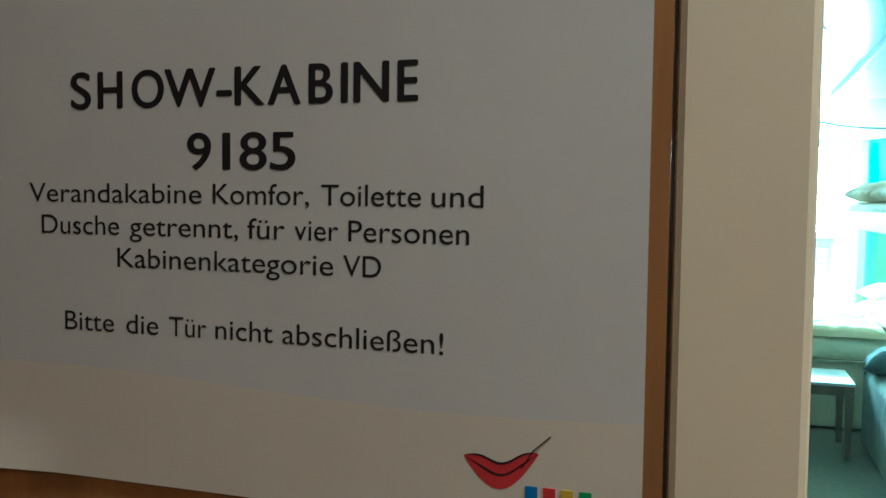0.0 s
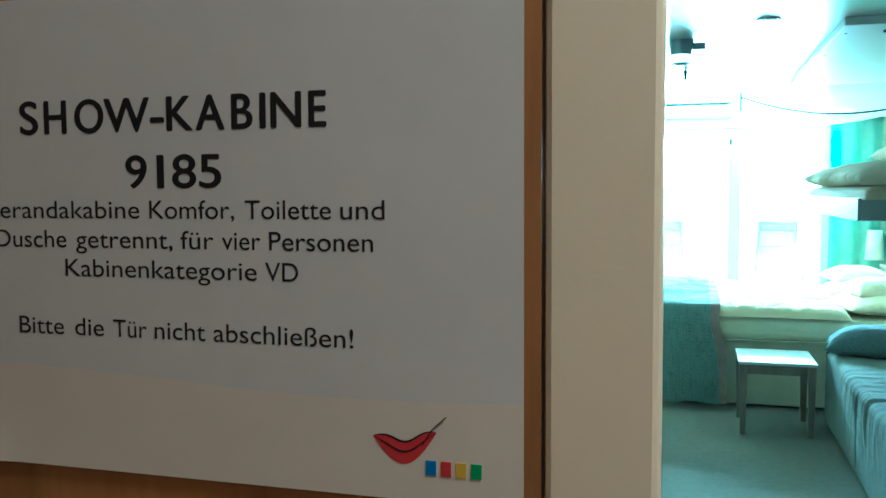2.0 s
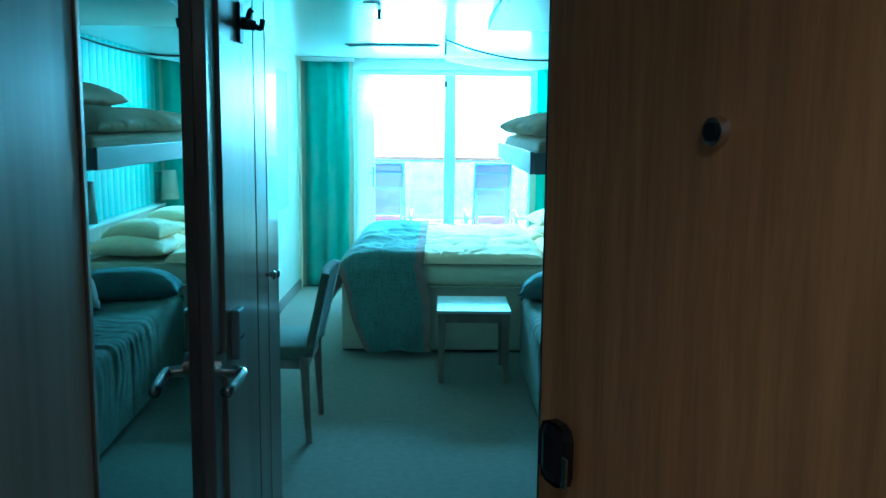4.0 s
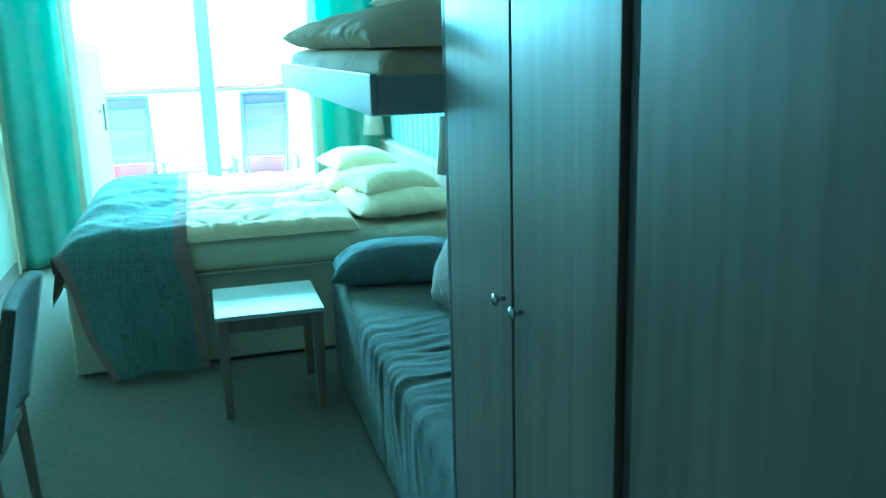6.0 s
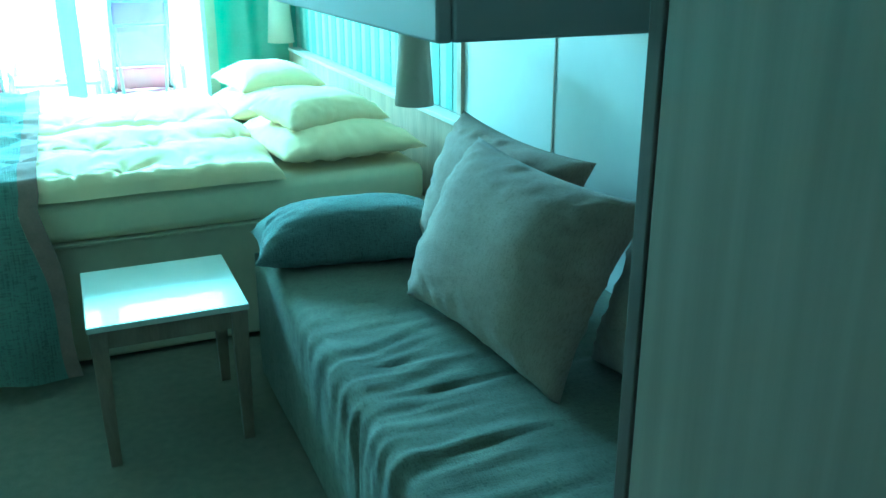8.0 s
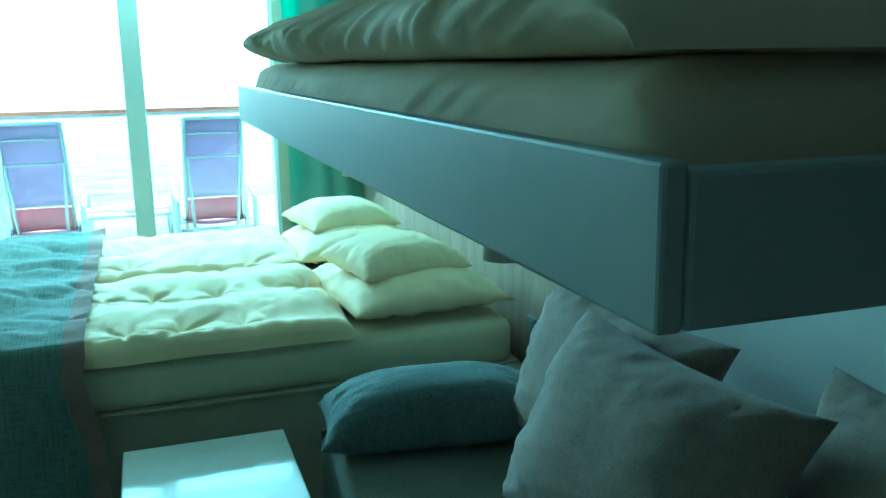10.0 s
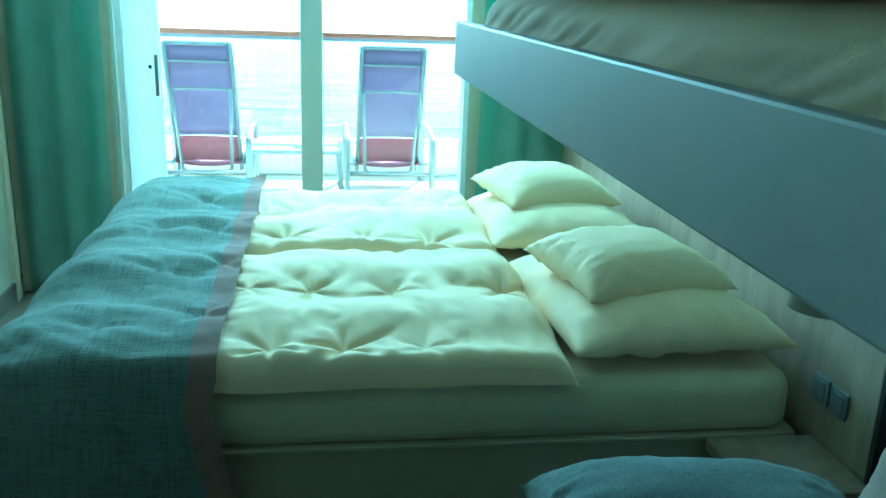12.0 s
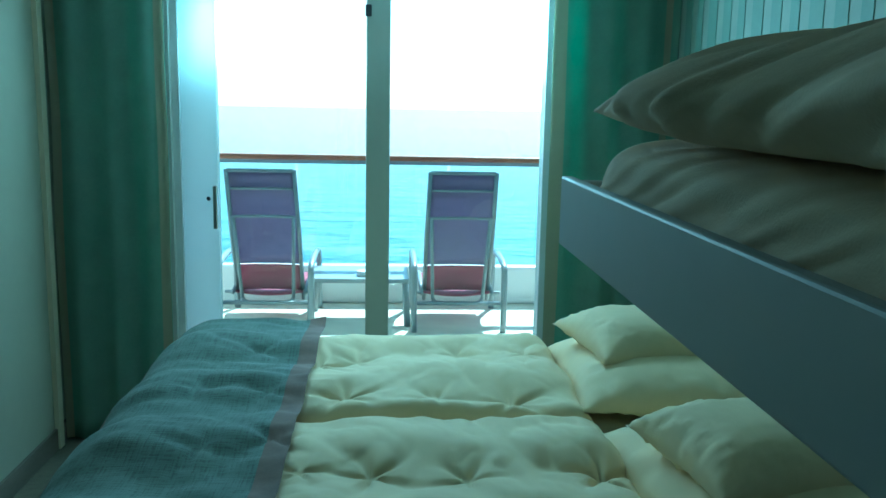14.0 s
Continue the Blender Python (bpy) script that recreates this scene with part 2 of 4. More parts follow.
def sheet(f, nu, nv, thick=0.0):
    """A grid of points f(u, v), u and v from 0 to 1; thick: depth given to it along the normals."""
    bm = bmesh.new()
    g = [[bm.verts.new(f(i / nu, j / nv)) for j in range(nv + 1)] for i in range(nu + 1)]
    for i in range(nu):
        for j in range(nv):
            bm.faces.new((g[i][j], g[i + 1][j], g[i + 1][j + 1], g[i][j + 1]))
    bm.normal_update()
    if thick:
        bmesh.ops.solidify(bm, geom=bm.faces[:], thickness=thick)
    return bm


def thing(name, loc, label, category, group="", kind=""):
    ob = new(name)
    ob.location = loc
    ob.empty_display_size = 0.1
    return tagged(ob, label, category, group, kind)


def offset(ob):
    o = Vector((0, 0, 0))
    while ob is not None:
        o += ob.location
        ob = ob.parent
    return o


def part(name, bm, mat, parent=None, label="", smooth=False, local=False):
    """Links a bmesh, given in world places (or in the parent's own), as one mesh object under parent."""
    if parent is not None and not local:
        bmesh.ops.translate(bm, verts=bm.verts, vec=-offset(parent))
    bmesh.ops.recalc_face_normals(bm, faces=bm.faces)
    for f in bm.faces:
        f.smooth = smooth
    me = bpy.data.meshes.new(name)
    bm.to_mesh(me)
    bm.free()
    me.materials.append(M[mat] if isinstance(mat, str) else mat)
    ob = new(name, me)
    ob.parent = parent
    if label:
        ob["label"] = label
    return ob


def solid(name, bm, mat, label, category, group="", kind="", smooth=False):
    return tagged(part(name, bm, mat, smooth=smooth), label, category, group, kind)


def structure(name, bm, mat, label="", category=""):
    return tagged(part(name, bm, mat), label, category, kind="structure")


def N(x, y, z=0.0):
    return noise.noise(Vector((x, y, z)))


def pillow_mesh(w, d, h, seed, wrinkle=0.012, n=36, pinch=0.10, flat=0.35):
    """A stuffed pillow, w by d, h thick, its corners drawn out and its cover creased. It lies on z = 0."""
    bm = bmesh.new()
    layers = []
    for side in (1, -1):
        g = []
        for i in range(n + 1):
            row = []
            for j in range(n + 1):
                u, v = 2 * i / n - 1, 2 * j / n - 1
                e = max(0.0, (1 - abs(u) ** 3.0)) ** 0.55 * max(0.0, (1 - abs(v) ** 3.0)) ** 0.55
                px = u * w / 2 * (1 - pinch * (1 - v * v) * abs(u) ** 2)
                py = v * d / 2 * (1 - pinch * (1 - u * u) * abs(v) ** 2)
                k = 1 if side > 0 else flat
                rim = max(abs(u), abs(v))
                cr = wrinkle * (0.4 * N(u * 1.8 + seed, v * 1.8, seed) + 1.1 * (rim ** 3) * N(u * 9 + seed, v * 9, seed * 2.0) - 0.28 * rim * math.exp(-(N(u * 3 + seed, v * 3, seed + 5) / 0.05) ** 2))
                fold = wrinkle * 0.3 * rim ** 4 * math.sin((math.atan2(v, u)) * 14 + seed)
                z = side * h * k / (1 + flat) * e + (cr + fold) * min(1, e * 2.2)
                row.append(bm.verts.new((px, py, z + h * flat / (1 + flat))))
            g.append(row)
        layers.append(g)
        for i in range(n):
            for j in range(n):
                q = (g[i][j], g[i + 1][j], g[i + 1][j + 1], g[i][j + 1])
                bm.faces.new(q if side > 0 else q[::-1])
    bmesh.ops.remove_doubles(bm, verts=bm.verts, dist=0.0006)
    return bm


def pillow(name, w, d, h, seed, m, mat, label, group="", **k):
    ob = solid(name, pillow_mesh(w, d, h, seed, **k), mat, label, "pillow" if "pillow" in name else "cushion", group, smooth=True)
    ob.matrix_world = m
    return ob


# ---- plan ----
XL, XR = -1.00, 1.65          # cabin's side walls
YW = 8.10                     # inner face of the window wall
XV = -0.14                    # side wall of the entry passage
XC = 0.749                    # face of the wardrobes
ZC = 2.10                     # ceiling
YV = 2.24                     # end of the passage's side wall
OX0, OX1 = 0.0, 0.79          # doorway
WX0, WX1, WZ1 = -0.515, 1.14, 2.0   # window opening

structure("floor", boxes((-1.15, 1.8, 0.0, 8.25, -0.10, 0.0)), "carpet", "beige-grey short-pile carpet floor", "floor")
structure("ceiling", boxes((-1.15, 1.8, 0.0, 8.25, ZC, ZC + 0.1)), "ceiling", "glossy white metal panel ceiling", "ceiling")
structure("wall_left", boxes((XL - 0.1, XL, YV, 8.25, 0, ZC)), "wall_olive", "pale olive-grey cabin wall panel", "wall")
structure("wall_right", boxes((XR, XR + 0.1, 0.1, 8.25, 0, ZC)), "wall", "off-white cabin wall panel with joints", "wall")
structure("wall_passage", boxes((XV - 0.12, XV - 0.02, 0.1, YV, 0, ZC), (XL - 0.1, XV - 0.02, YV - 0.1, YV, 0, ZC)), "wall",
          "off-white partition wall of the bathroom", "wall")
structure("wall_window", boxes((XL, WX0, YW, YW + 0.15, 0, ZC), (WX1, XR, YW, YW + 0.15, 0, ZC), (WX0, WX1, YW, YW + 0.15, WZ1, ZC)), "wall",
          "painted wall round the balcony window", "wall")
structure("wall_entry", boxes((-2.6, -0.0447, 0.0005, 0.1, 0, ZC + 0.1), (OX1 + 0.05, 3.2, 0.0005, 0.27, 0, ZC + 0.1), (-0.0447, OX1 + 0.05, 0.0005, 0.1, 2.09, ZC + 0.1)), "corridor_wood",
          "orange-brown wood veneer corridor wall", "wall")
# corridor, closed round the camera
structure("corridor_floor", boxes((-2.6, 3.2, -1.4, 0.0, -0.1, 0.0)), "corridor_carpet", "dark red-brown corridor carpet", "floor")
structure("corridor_ceiling", boxes((-2.6, 3.2, -1.4, 0.0, 2.2, 2.3)), "ceiling", "white corridor ceiling", "ceiling")
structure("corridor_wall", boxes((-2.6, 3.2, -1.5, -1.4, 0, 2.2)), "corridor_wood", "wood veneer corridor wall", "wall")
structure("corridor_end_wall", boxes((-2.7, -2.6, -1.5, 0.1, 0, 2.2), (3.2, 3.3, -1.5, 0.1, 0, 2.2)), "cream_paint", "cream corridor end wall", "wall")
structure("baseboard", boxes((XL, XL + 0.012, YV, YW, 0, 0.09)), "baseboard", "dark wood-look baseboard", "baseboard")
structure("trim", boxes((XL, XL + 0.02, 7.93, 7.98, 0, ZC)), "cream_paint", "pale vertical trim beside the curtain", "trim")

# corridor downlights that light the sign and the door
for lx, ly, watts in ((0.42, -0.20, 0.20), (0.60, -1.2, 0.13)):
    lamp = thing("ceiling_light", (lx, ly, 2.2), "warm round corridor downlight in the ceiling", "lamp", "corridor downlights")
    bm = bmesh.new()
    bmesh.ops.create_cone(bm, cap_ends=True, segments=32, radius1=0.11, radius2=0.12, depth=0.02, matrix=pose(lx, ly, 2.19))
    part("rim", bm, "metal", lamp)
    spot = new("corridor_lamp", bpy.data.lights.new("corridor_lamp", "AREA"))
    spot.data.shape, spot.data.size, spot.data.energy, spot.data.color = "DISK", 0.2, watts, (1.0, 0.75, 0.58)
    spot.location = (lx, ly, 2.17)

# the sky's light in the upper part of the window opening
head = new("window_light", bpy.data.lights.new("window_light", "AREA"))
head.data.shape, head.data.size, head.data.size_y, head.data.energy, head.data.color = "RECTANGLE", 1.5, 0.36, 9.0, (0.62, 0.96, 1.0)
head.matrix_world = look((0.34, 8.238, 1.81), (0.34, 4.0, 1.2))

# ---- doorway ----
frame_1 = thing("door_frame", (0.0, 0.05, 0), "cream painted metal door frame of the cabin doorway", "door frame", kind="structure")
part("jamb", boxes((-0.0436, 0.0, -0.0006, 0.022, 0, 2.04), bevel=0.003), "cream_paint", frame_1)
part("jamb", boxes((OX1, OX1 + 0.042, -0.012, 0.275, 0, 2.04), bevel=0.003), "cream_paint", frame_1)
part("head", boxes((-0.042, OX1 + 0.042, -0.012, 0.104, 2.041, 2.082), bevel=0.003), "cream_paint", frame_1)
part("seal", boxes((-0.0446, -0.0437, 0.002, 0.006, 0, 2.08)), "wood_dark", frame_1, "dark joint beside the frame")

DOOR_H, DOOR_A = (0.745, 0.285), 24.6     # hinge, and degrees short of square
DW = 0.812
door = thing("door_1", (DOOR_H[0], DOOR_H[1], 0), "open orange-brown wood veneer cabin door with peephole and card lock", "door", kind="structure")
door.rotation_euler = (0, 0, radians(DOOR_A))
part("leaf", boxes((-0.002, 0.038, 0.0, DW, 0.012, 2.03), bevel=0.003), "door_wood_lit", door, local=True)
part("edge_strip", boxes((-0.001, 0.037, DW, DW + 0.003, 0.014, 2.028)), "wood_dark", door, local=True)
bm = bmesh.new()
bar(bm, (-0.010, 0.540, 1.490), (0.0, 0.540, 1.490), 0.012, 0.0135, 20)
peep = part("peephole", bm, "metal", door, "metal peephole ring", local=True)
part("lens", bar(bmesh.new(), (-0.0125, 0.540, 1.490), (-0.0105, 0.540, 1.490), 0.008, n=16), "black", peep, local=True)
lock = part("lock", boxes((-0.024, -0.003, DW - 0.082, DW - 0.030, 1.100, 1.172), bevel=0.016), "black", door, "black card reader lock", local=True)
part("trim", boxes((-0.027, -0.0245, DW - 0.097, DW - 0.087, 1.110, 1.145), bevel=0.001), "metal", lock, local=True)
bm = tube(arc([(-0.003, DW - 0.07, 0.93), (-0.05, DW - 0.07, 0.93), (-0.06, DW - 0.09, 0.93), (-0.06, DW - 0.19, 0.925)]), 0.010)
part("door_handle", bm, "metal", door, "chrome lever handle", smooth=True, local=True)
bm = bmesh.new()
bmesh.ops.create_cone(bm, cap_ends=True, segments=28, radius1=0.030, radius2=0.028, depth=0.008, matrix=pose(-0.006, 0.55, 1.655, 0, 90, 0))
plate = part("number_plate", bm, "metal_dark", door, "round dark plate with a pale disc", local=True, smooth=False)
bm = bmesh.new()
bmesh.ops.create_cone(bm, cap_ends=True, segments=28, radius1=0.021, radius2=0.021, depth=0.003, matrix=pose(-0.0115, 0.55, 1.655, 0, 90, 0))
part("disc", bm, "logo_yellow", plate, local=True)

# ---- the notice ----
DZ = -0.0040
SX0, SX1, SZ0, SZ1 = -0.348, -0.051, 1.315 + DZ, 1.525 + DZ
notice = thing("notice", (-0.2, 0.0, SZ0), "white paper notice with black print taped to the wall", "sign")


def paper(x, z):
    return -0.0012 - 0.0008 * (0.5 + N(x * 7, z * 7, 3.0)) - 0.006 * max(0, (SZ0 + 0.02 - z) / 0.02) * max(0, (SX0 + 0.06 - x) / 0.06)


WAVE = lambda x: SZ0 + 0.043 + 0.003 * math.sin((x - SX0) * 18 + 0.6)
part("sheet", sheet(lambda u, v: (SX0 + u * (SX1 - SX0), paper(SX0 + u * (SX1 - SX0), SZ0 + v * (SZ1 - SZ0)), SZ0 + v * (SZ1 - SZ0)), 40, 30),
     "paper", notice, smooth=True)


def sand(u, v):
    x = SX0 + u * (SX1 - SX0)
    z = SZ0 + v * (WAVE(x) - SZ0)
    return x, paper(x, z) - 0.0001, z


part("sand_band", sheet(sand, 40, 8), "paper_sand", notice, "sand-coloured lower band of the notice", smooth=True)


def letter(body, cx, z, width, cap, bold=0.0):
    z += DZ
    cu = bpy.data.curves.new("text", "FONT")
    cu.body, cu.align_x, cu.size = body, "CENTER", cap / 0.69
    tmp = bpy.data.objects.new("text", cu)
    scene.collection.objects.link(tmp)
    bpy.context.view_layer.update()
    me = bpy.data.meshes.new_from_object(tmp.evaluated_get(bpy.context.evaluated_depsgraph_get()))
    bpy.data.objects.remove(tmp)
    xs = [v.co.x for v in me.vertices]
    k, mid = width / (max(xs) - min(xs)), (max(xs) + min(xs)) / 2
    bm = bmesh.new()
    for n, (dx, dz) in enumerate(((-1, 0), (1, 0), (0, 0.5), (0, -0.5)) if bold else ((0, 0),)):
        old = len(bm.verts)
        bm.from_mesh(me)
        bm.verts.ensure_lookup_table()
        for v in bm.verts[old:]:
            x, zz = cx + (v.co.x - mid) * k + dx * bold, z + v.co.y + dz * bold
            v.co = (x, paper(x, zz) - 0.00012 - 0.00001 * n, zz)
    return part("lettering", bm, "ink", notice)


def line(words, z, cap, bold):
    """One line of print: each word, or glyph of a headline, between its two ends."""
    for body, x0, x1 in words:
        letter(body, (x0 + x1) / 2, z, x1 - x0, cap, bold)


line([('S', -0.28, -0.271), ('H', -0.267, -0.256), ('O', -0.251, -0.237), ('W', -0.236, -0.214), ('-', -0.213, -0.207), ('K', -0.205, -0.193), ('A', -0.191, -0.178), ('B', -0.174, -0.165), ('I', -0.161, -0.159), ('N', -0.156, -0.143), ('E', -0.139, -0.132)], 1.4655, 0.0144, 0.00045)
line([('9', -0.226, -0.216), ('1', -0.2104, -0.2076), ('8', -0.203, -0.192), ('5', -0.19, -0.18)], 1.4412, 0.0140, 0.00035)
line([('Verandakabine', -0.302, -0.22), ('Komfor,', -0.215, -0.174), ('Toilette', -0.169, -0.13), ('und', -0.126, -0.107)], 1.4280, 0.0078, 0.00000)
line([('Dusche', -0.296, -0.258), ('getrennt,', -0.253, -0.204), ('für', -0.2, -0.184), ('vier', -0.18, -0.162), ('Personen', -0.158, -0.112)], 1.4150, 0.0078, 0.00000)
line([('Kabinenkategorie', -0.259, -0.164), ('VD', -0.16, -0.145)], 1.4022, 0.0078, 0.00000)
line([('Bitte', -0.285, -0.261), ('die', -0.255, -0.24), ('Tür', -0.235, -0.218), ('nicht', -0.214, -0.189), ('abschließen!', -0.185, -0.121)], 1.3757, 0.0078, 0.00000)

# pursed-lips mark and four coloured bars
def lips(u, v):
    x = -0.113 + 0.027 * u
    mid = 1.3405 + DZ - 0.006 * math.sin(u * math.pi) + 0.003 * u
    top = mid + 0.0042 * math.sin(u * math.pi) ** 0.7 * (1 + 0.3 * math.sin(u * 9))
    low = mid - 0.0062 * math.sin(u * math.pi) ** 0.9
    z = low + (top - low) * v
    return x, paper(x, z) - 0.00022, z


part("lip_mark", sheet(lips, 24, 6), "logo_red", notice, "red pursed-lips mark")
part("lip_line", sheet(lambda u, v: (lambda q: (q[0], q[1] - 0.00008, q[2]))(lips(u, 0.50 + 0.09 * v)), 24, 1), "ink", notice)
part("lip_line", sheet(lambda u, v: (lambda q: (q[0], q[1] - 0.00008, q[2]))(lips(u, 0.95 + 0.09 * v)), 24, 1), "ink", notice)
part("stroke", tube([(-0.092, -0.0020, 1.338 + DZ), (-0.088, -0.0020, 1.3445 + DZ), (-0.082, -0.0020, 1.350 + DZ)], 0.00025, 5), "ink", notice)
for i, c in enumerate(("logo_blue", "logo_red", "logo_yellow", "logo_green")):
    x = -0.0905 + i * 0.0062
    part("mark_bar", boxes((x, x + 0.0042, paper(x, 1.329 + DZ) - 0.0004, paper(x, 1.329 + DZ) - 0.00005, 1.326 + DZ, 1.332 + DZ)), c, notice)

# ---- passage, bathroom side ----
panel = structure("passage_panel", boxes((XV - 0.02, XV, 0.108, 1.08, 0, ZC), bevel=0.002), "wood", "grey-brown wood laminate wall panel", "wall panel")
bath = thing("bathroom_door", (XV, 1.08, 0), "closed bathroom door with a full-height mirror and chrome lever", "door")
part("leaf", boxes((XV - 0.07, XV - 0.028, 1.086, 1.684, 0.0, ZC)), "wood_dark", bath)
bm = boxes((XV - 0.014, XV - 0.002, 1.092, 1.617, 0.012, 2.05), bevel=0.001)
for v in bm.verts:
    v.co.x -= 0.025 * (v.co.y - 1.092)
part("mirror", bm, "mirror", bath, "tall frameless mirror")
part("stile", boxes((XV - 0.018, XV + 0.008, 1.620, 1.684, 0.0, ZC), bevel=0.004), "stile_metal", bath, "dark vertical stile")
part("edge_trim", boxes((XV - 0.02, XV + 0.004, 1.081, 1.091, 0.0, ZC), bevel=0.001), "metal", bath)
rose = part("rose", bar(bmesh.new(), (XV + 0.008, 1.65, 1.040), (XV + 0.02, 1.65, 1.040), 0.026, 0.024, 24), "metal", bath)
part("door_handle", tube(arc([(XV + 0.01, 1.65, 1.030), (XV + 0.045, 1.65, 1.027), (XV + 0.056, 1.635, 1.025), (XV + 0.050, 1.54, 1.020)]), 0.011, 10), "metal", bath, "chrome lever handle", smooth=True)
tall = thing("tall_cabinet", (XV, 1.9, 0), "tall narrow grey-brown laminate cabinet beside the bathroom door", "cabinet")
part("body", boxes((XV - 0.02, XV - 0.004, 1.685, YV, 0, ZC)), "wood_dark", tall)
d1 = part("door", boxes((XV - 0.003, XV + 0.016, 1.688, 1.976, 0.03, ZC - 0.01), bevel=0.002), "wood", tall)
d2 = part("door", boxes((XV - 0.003, XV + 0.016, 1.984, 2.098, 0.03, ZC - 0.01), bevel=0.002), "wood", tall)
d3 = part("door", boxes((XV - 0.003, XV + 0.016, 2.106, YV, 0.03, ZC - 0.01), bevel=0.002), "wood", tall)
def knob(p, d, parent):
    q = Vector(p) + Vector(d) * 0.018
    b = bar(bmesh.new(), p, q, 0.004, 0.004, 10)
    k = part("knob", b, "metal", parent, "small brushed metal knob", smooth=True)
    b = bmesh.new()
    bmesh.ops.create_uvsphere(b, u_segments=14, v_segments=10, radius=0.011)
    bmesh.ops.scale(b, verts=b.verts, vec=(0.55, 1.25, 1.0) if abs(d[0]) > 0.5 else (1.25, 0.55, 1))
    bmesh.ops.translate(b, verts=b.verts, vec=q)
    part("cap", b, "metal", k, smooth=True)


knob((XV + 0.016, 2.078, 1.14), (1, 0, 0), d2)
knob((XV + 0.016, 2.126, 1.135), (1, 0, 0), d3)
hook = thing("coat_hook", (XV + 0.016, 1.865, 1.64), "dark metal double coat hook on the cabinet side", "hook")
part("plate", boxes((XV + 0.016, XV + 0.023, 1.83, 1.865, 1.655, 1.735), bevel=0.003), "metal_dark", hook)
part("arm", bar(bmesh.new(), (XV + 0.022, 1.848, 1.695), (XV + 0.050, 1.854, 1.69), 0.013, 0.010, 14), "metal_dark", hook, smooth=True)
part("prong", tube(arc([(XV + 0.046, 1.854, 1.69), (XV + 0.060, 1.855, 1.686), (XV + 0.064, 1.855, 1.703)]), 0.006), "metal_dark", hook, smooth=True)
part("prong", tube(arc([(XV + 0.034, 1.851, 1.695), (XV + 0.038, 1.851, 1.715), (XV + 0.044, 1.851, 1.722)]), 0.006), "metal_dark", hook, smooth=True)
sw = thing("card_switch", (XV + 0.016, 1.745, 0.98), "grey plastic key-card switch on the panel", "switch")
part("body", boxes((XV + 0.016, XV + 0.034, 1.72, 1.77, 1.03, 1.13), bevel=0.004), "alu", sw)
part("slot", boxes((XV + 0.0342, XV + 0.0352, 1.73, 1.76, 1.07, 1.076)), "black", sw)

cl = thing("door_closer", (XV, 1.03, 1.70), "black metal door closer box above the panel edge", "door closer")
part("box", boxes((XV, XV + 0.035, 0.98, 1.078, 1.70, 1.90), bevel=0.004), "black", cl)
part("pin", bar(bmesh.new(), (XV + 0.01, 1.079, 1.68), (XV + 0.03, 1.14, 1.66), 0.008, 0.010, 12), "metal_dark", cl)
bm = bmesh.new()
ring = []
for i in range(25):
    a = math.pi / 2 * i / 24
    ring.append([bm.verts.new((-0.62 + q * math.cos(a), YV + 0.002 + q * math.sin(a), z)) for q, z in ((0.45, 1.955), (0.48, 1.955), (0.48, ZC), (0.45, ZC))])
for p, q in zip(ring, ring[1:]):
    for k in range(4):
        bm.faces.new((p[k], p[(k + 1) % 4], q[(k + 1) % 4], q[k]))
bm.faces.new(ring[0]), bm.faces.new(ring[-1])
structure("curved_soffit", bm, "white", "white curved ceiling trim beyond the tall cabinet", "trim")

# ---- wardrobes ----
def wardrobe(y0, y1, split, label):
    w = thing("wardrobe", (XC + 0.3, y0, 0), label, "wardrobe", "wardrobes in the passage")
    part("body", boxes((XC + 0.024, XR - 0.02, y0 + 0.002, y1 - 0.002, 0, ZC)), "end_edge", w, "dark carcass edges")
    edges = [y0] + split + [y1]
    ds = []
    for a, b in zip(edges, edges[1:]):
        ds.append(part("door", boxes((XC, XC + 0.022, a + 0.005, b - 0.005, 0.05, ZC - 0.01), bevel=0.002), "wood", w))
    return w, ds


w1, ds = wardrobe(2.525, 3.270, [2.90], "grey-brown laminate two-door wardrobe with small metal knobs")
knob((XC, 2.855, 1.035), (-1, 0, 0), ds[0])
knob((XC, 2.937, 1.035), (-1, 0, 0), ds[1])
part("side_panel", boxes((XC + 0.001, XR - 0.02, 3.2705, 3.290, 0, ZC), bevel=0.002), "end_edge", w1, "dark end panel")
w2, _ = wardrobe(1.60, 2.492, [], "wide plain grey-brown laminate wardrobe")
w3, _ = wardrobe(0.98, 1.598, [], "plain grey-brown laminate wardrobe by the door")
structure("passage_filler", boxes((XC + 0.010, XC + 0.03, 2.493, 2.524, 0, ZC)), "end_edge", "dark recessed joint between wardrobes", "trim")

# ---- sofa ----
SY0, SY1, SXF = 3.29, 5.34, 0.79
sofa = thing("sofa", ((SXF + XR) / 2, (SY0 + SY1) / 2, 0), "long grey-green fabric sofa bed with a flat creased seat", "sofa")


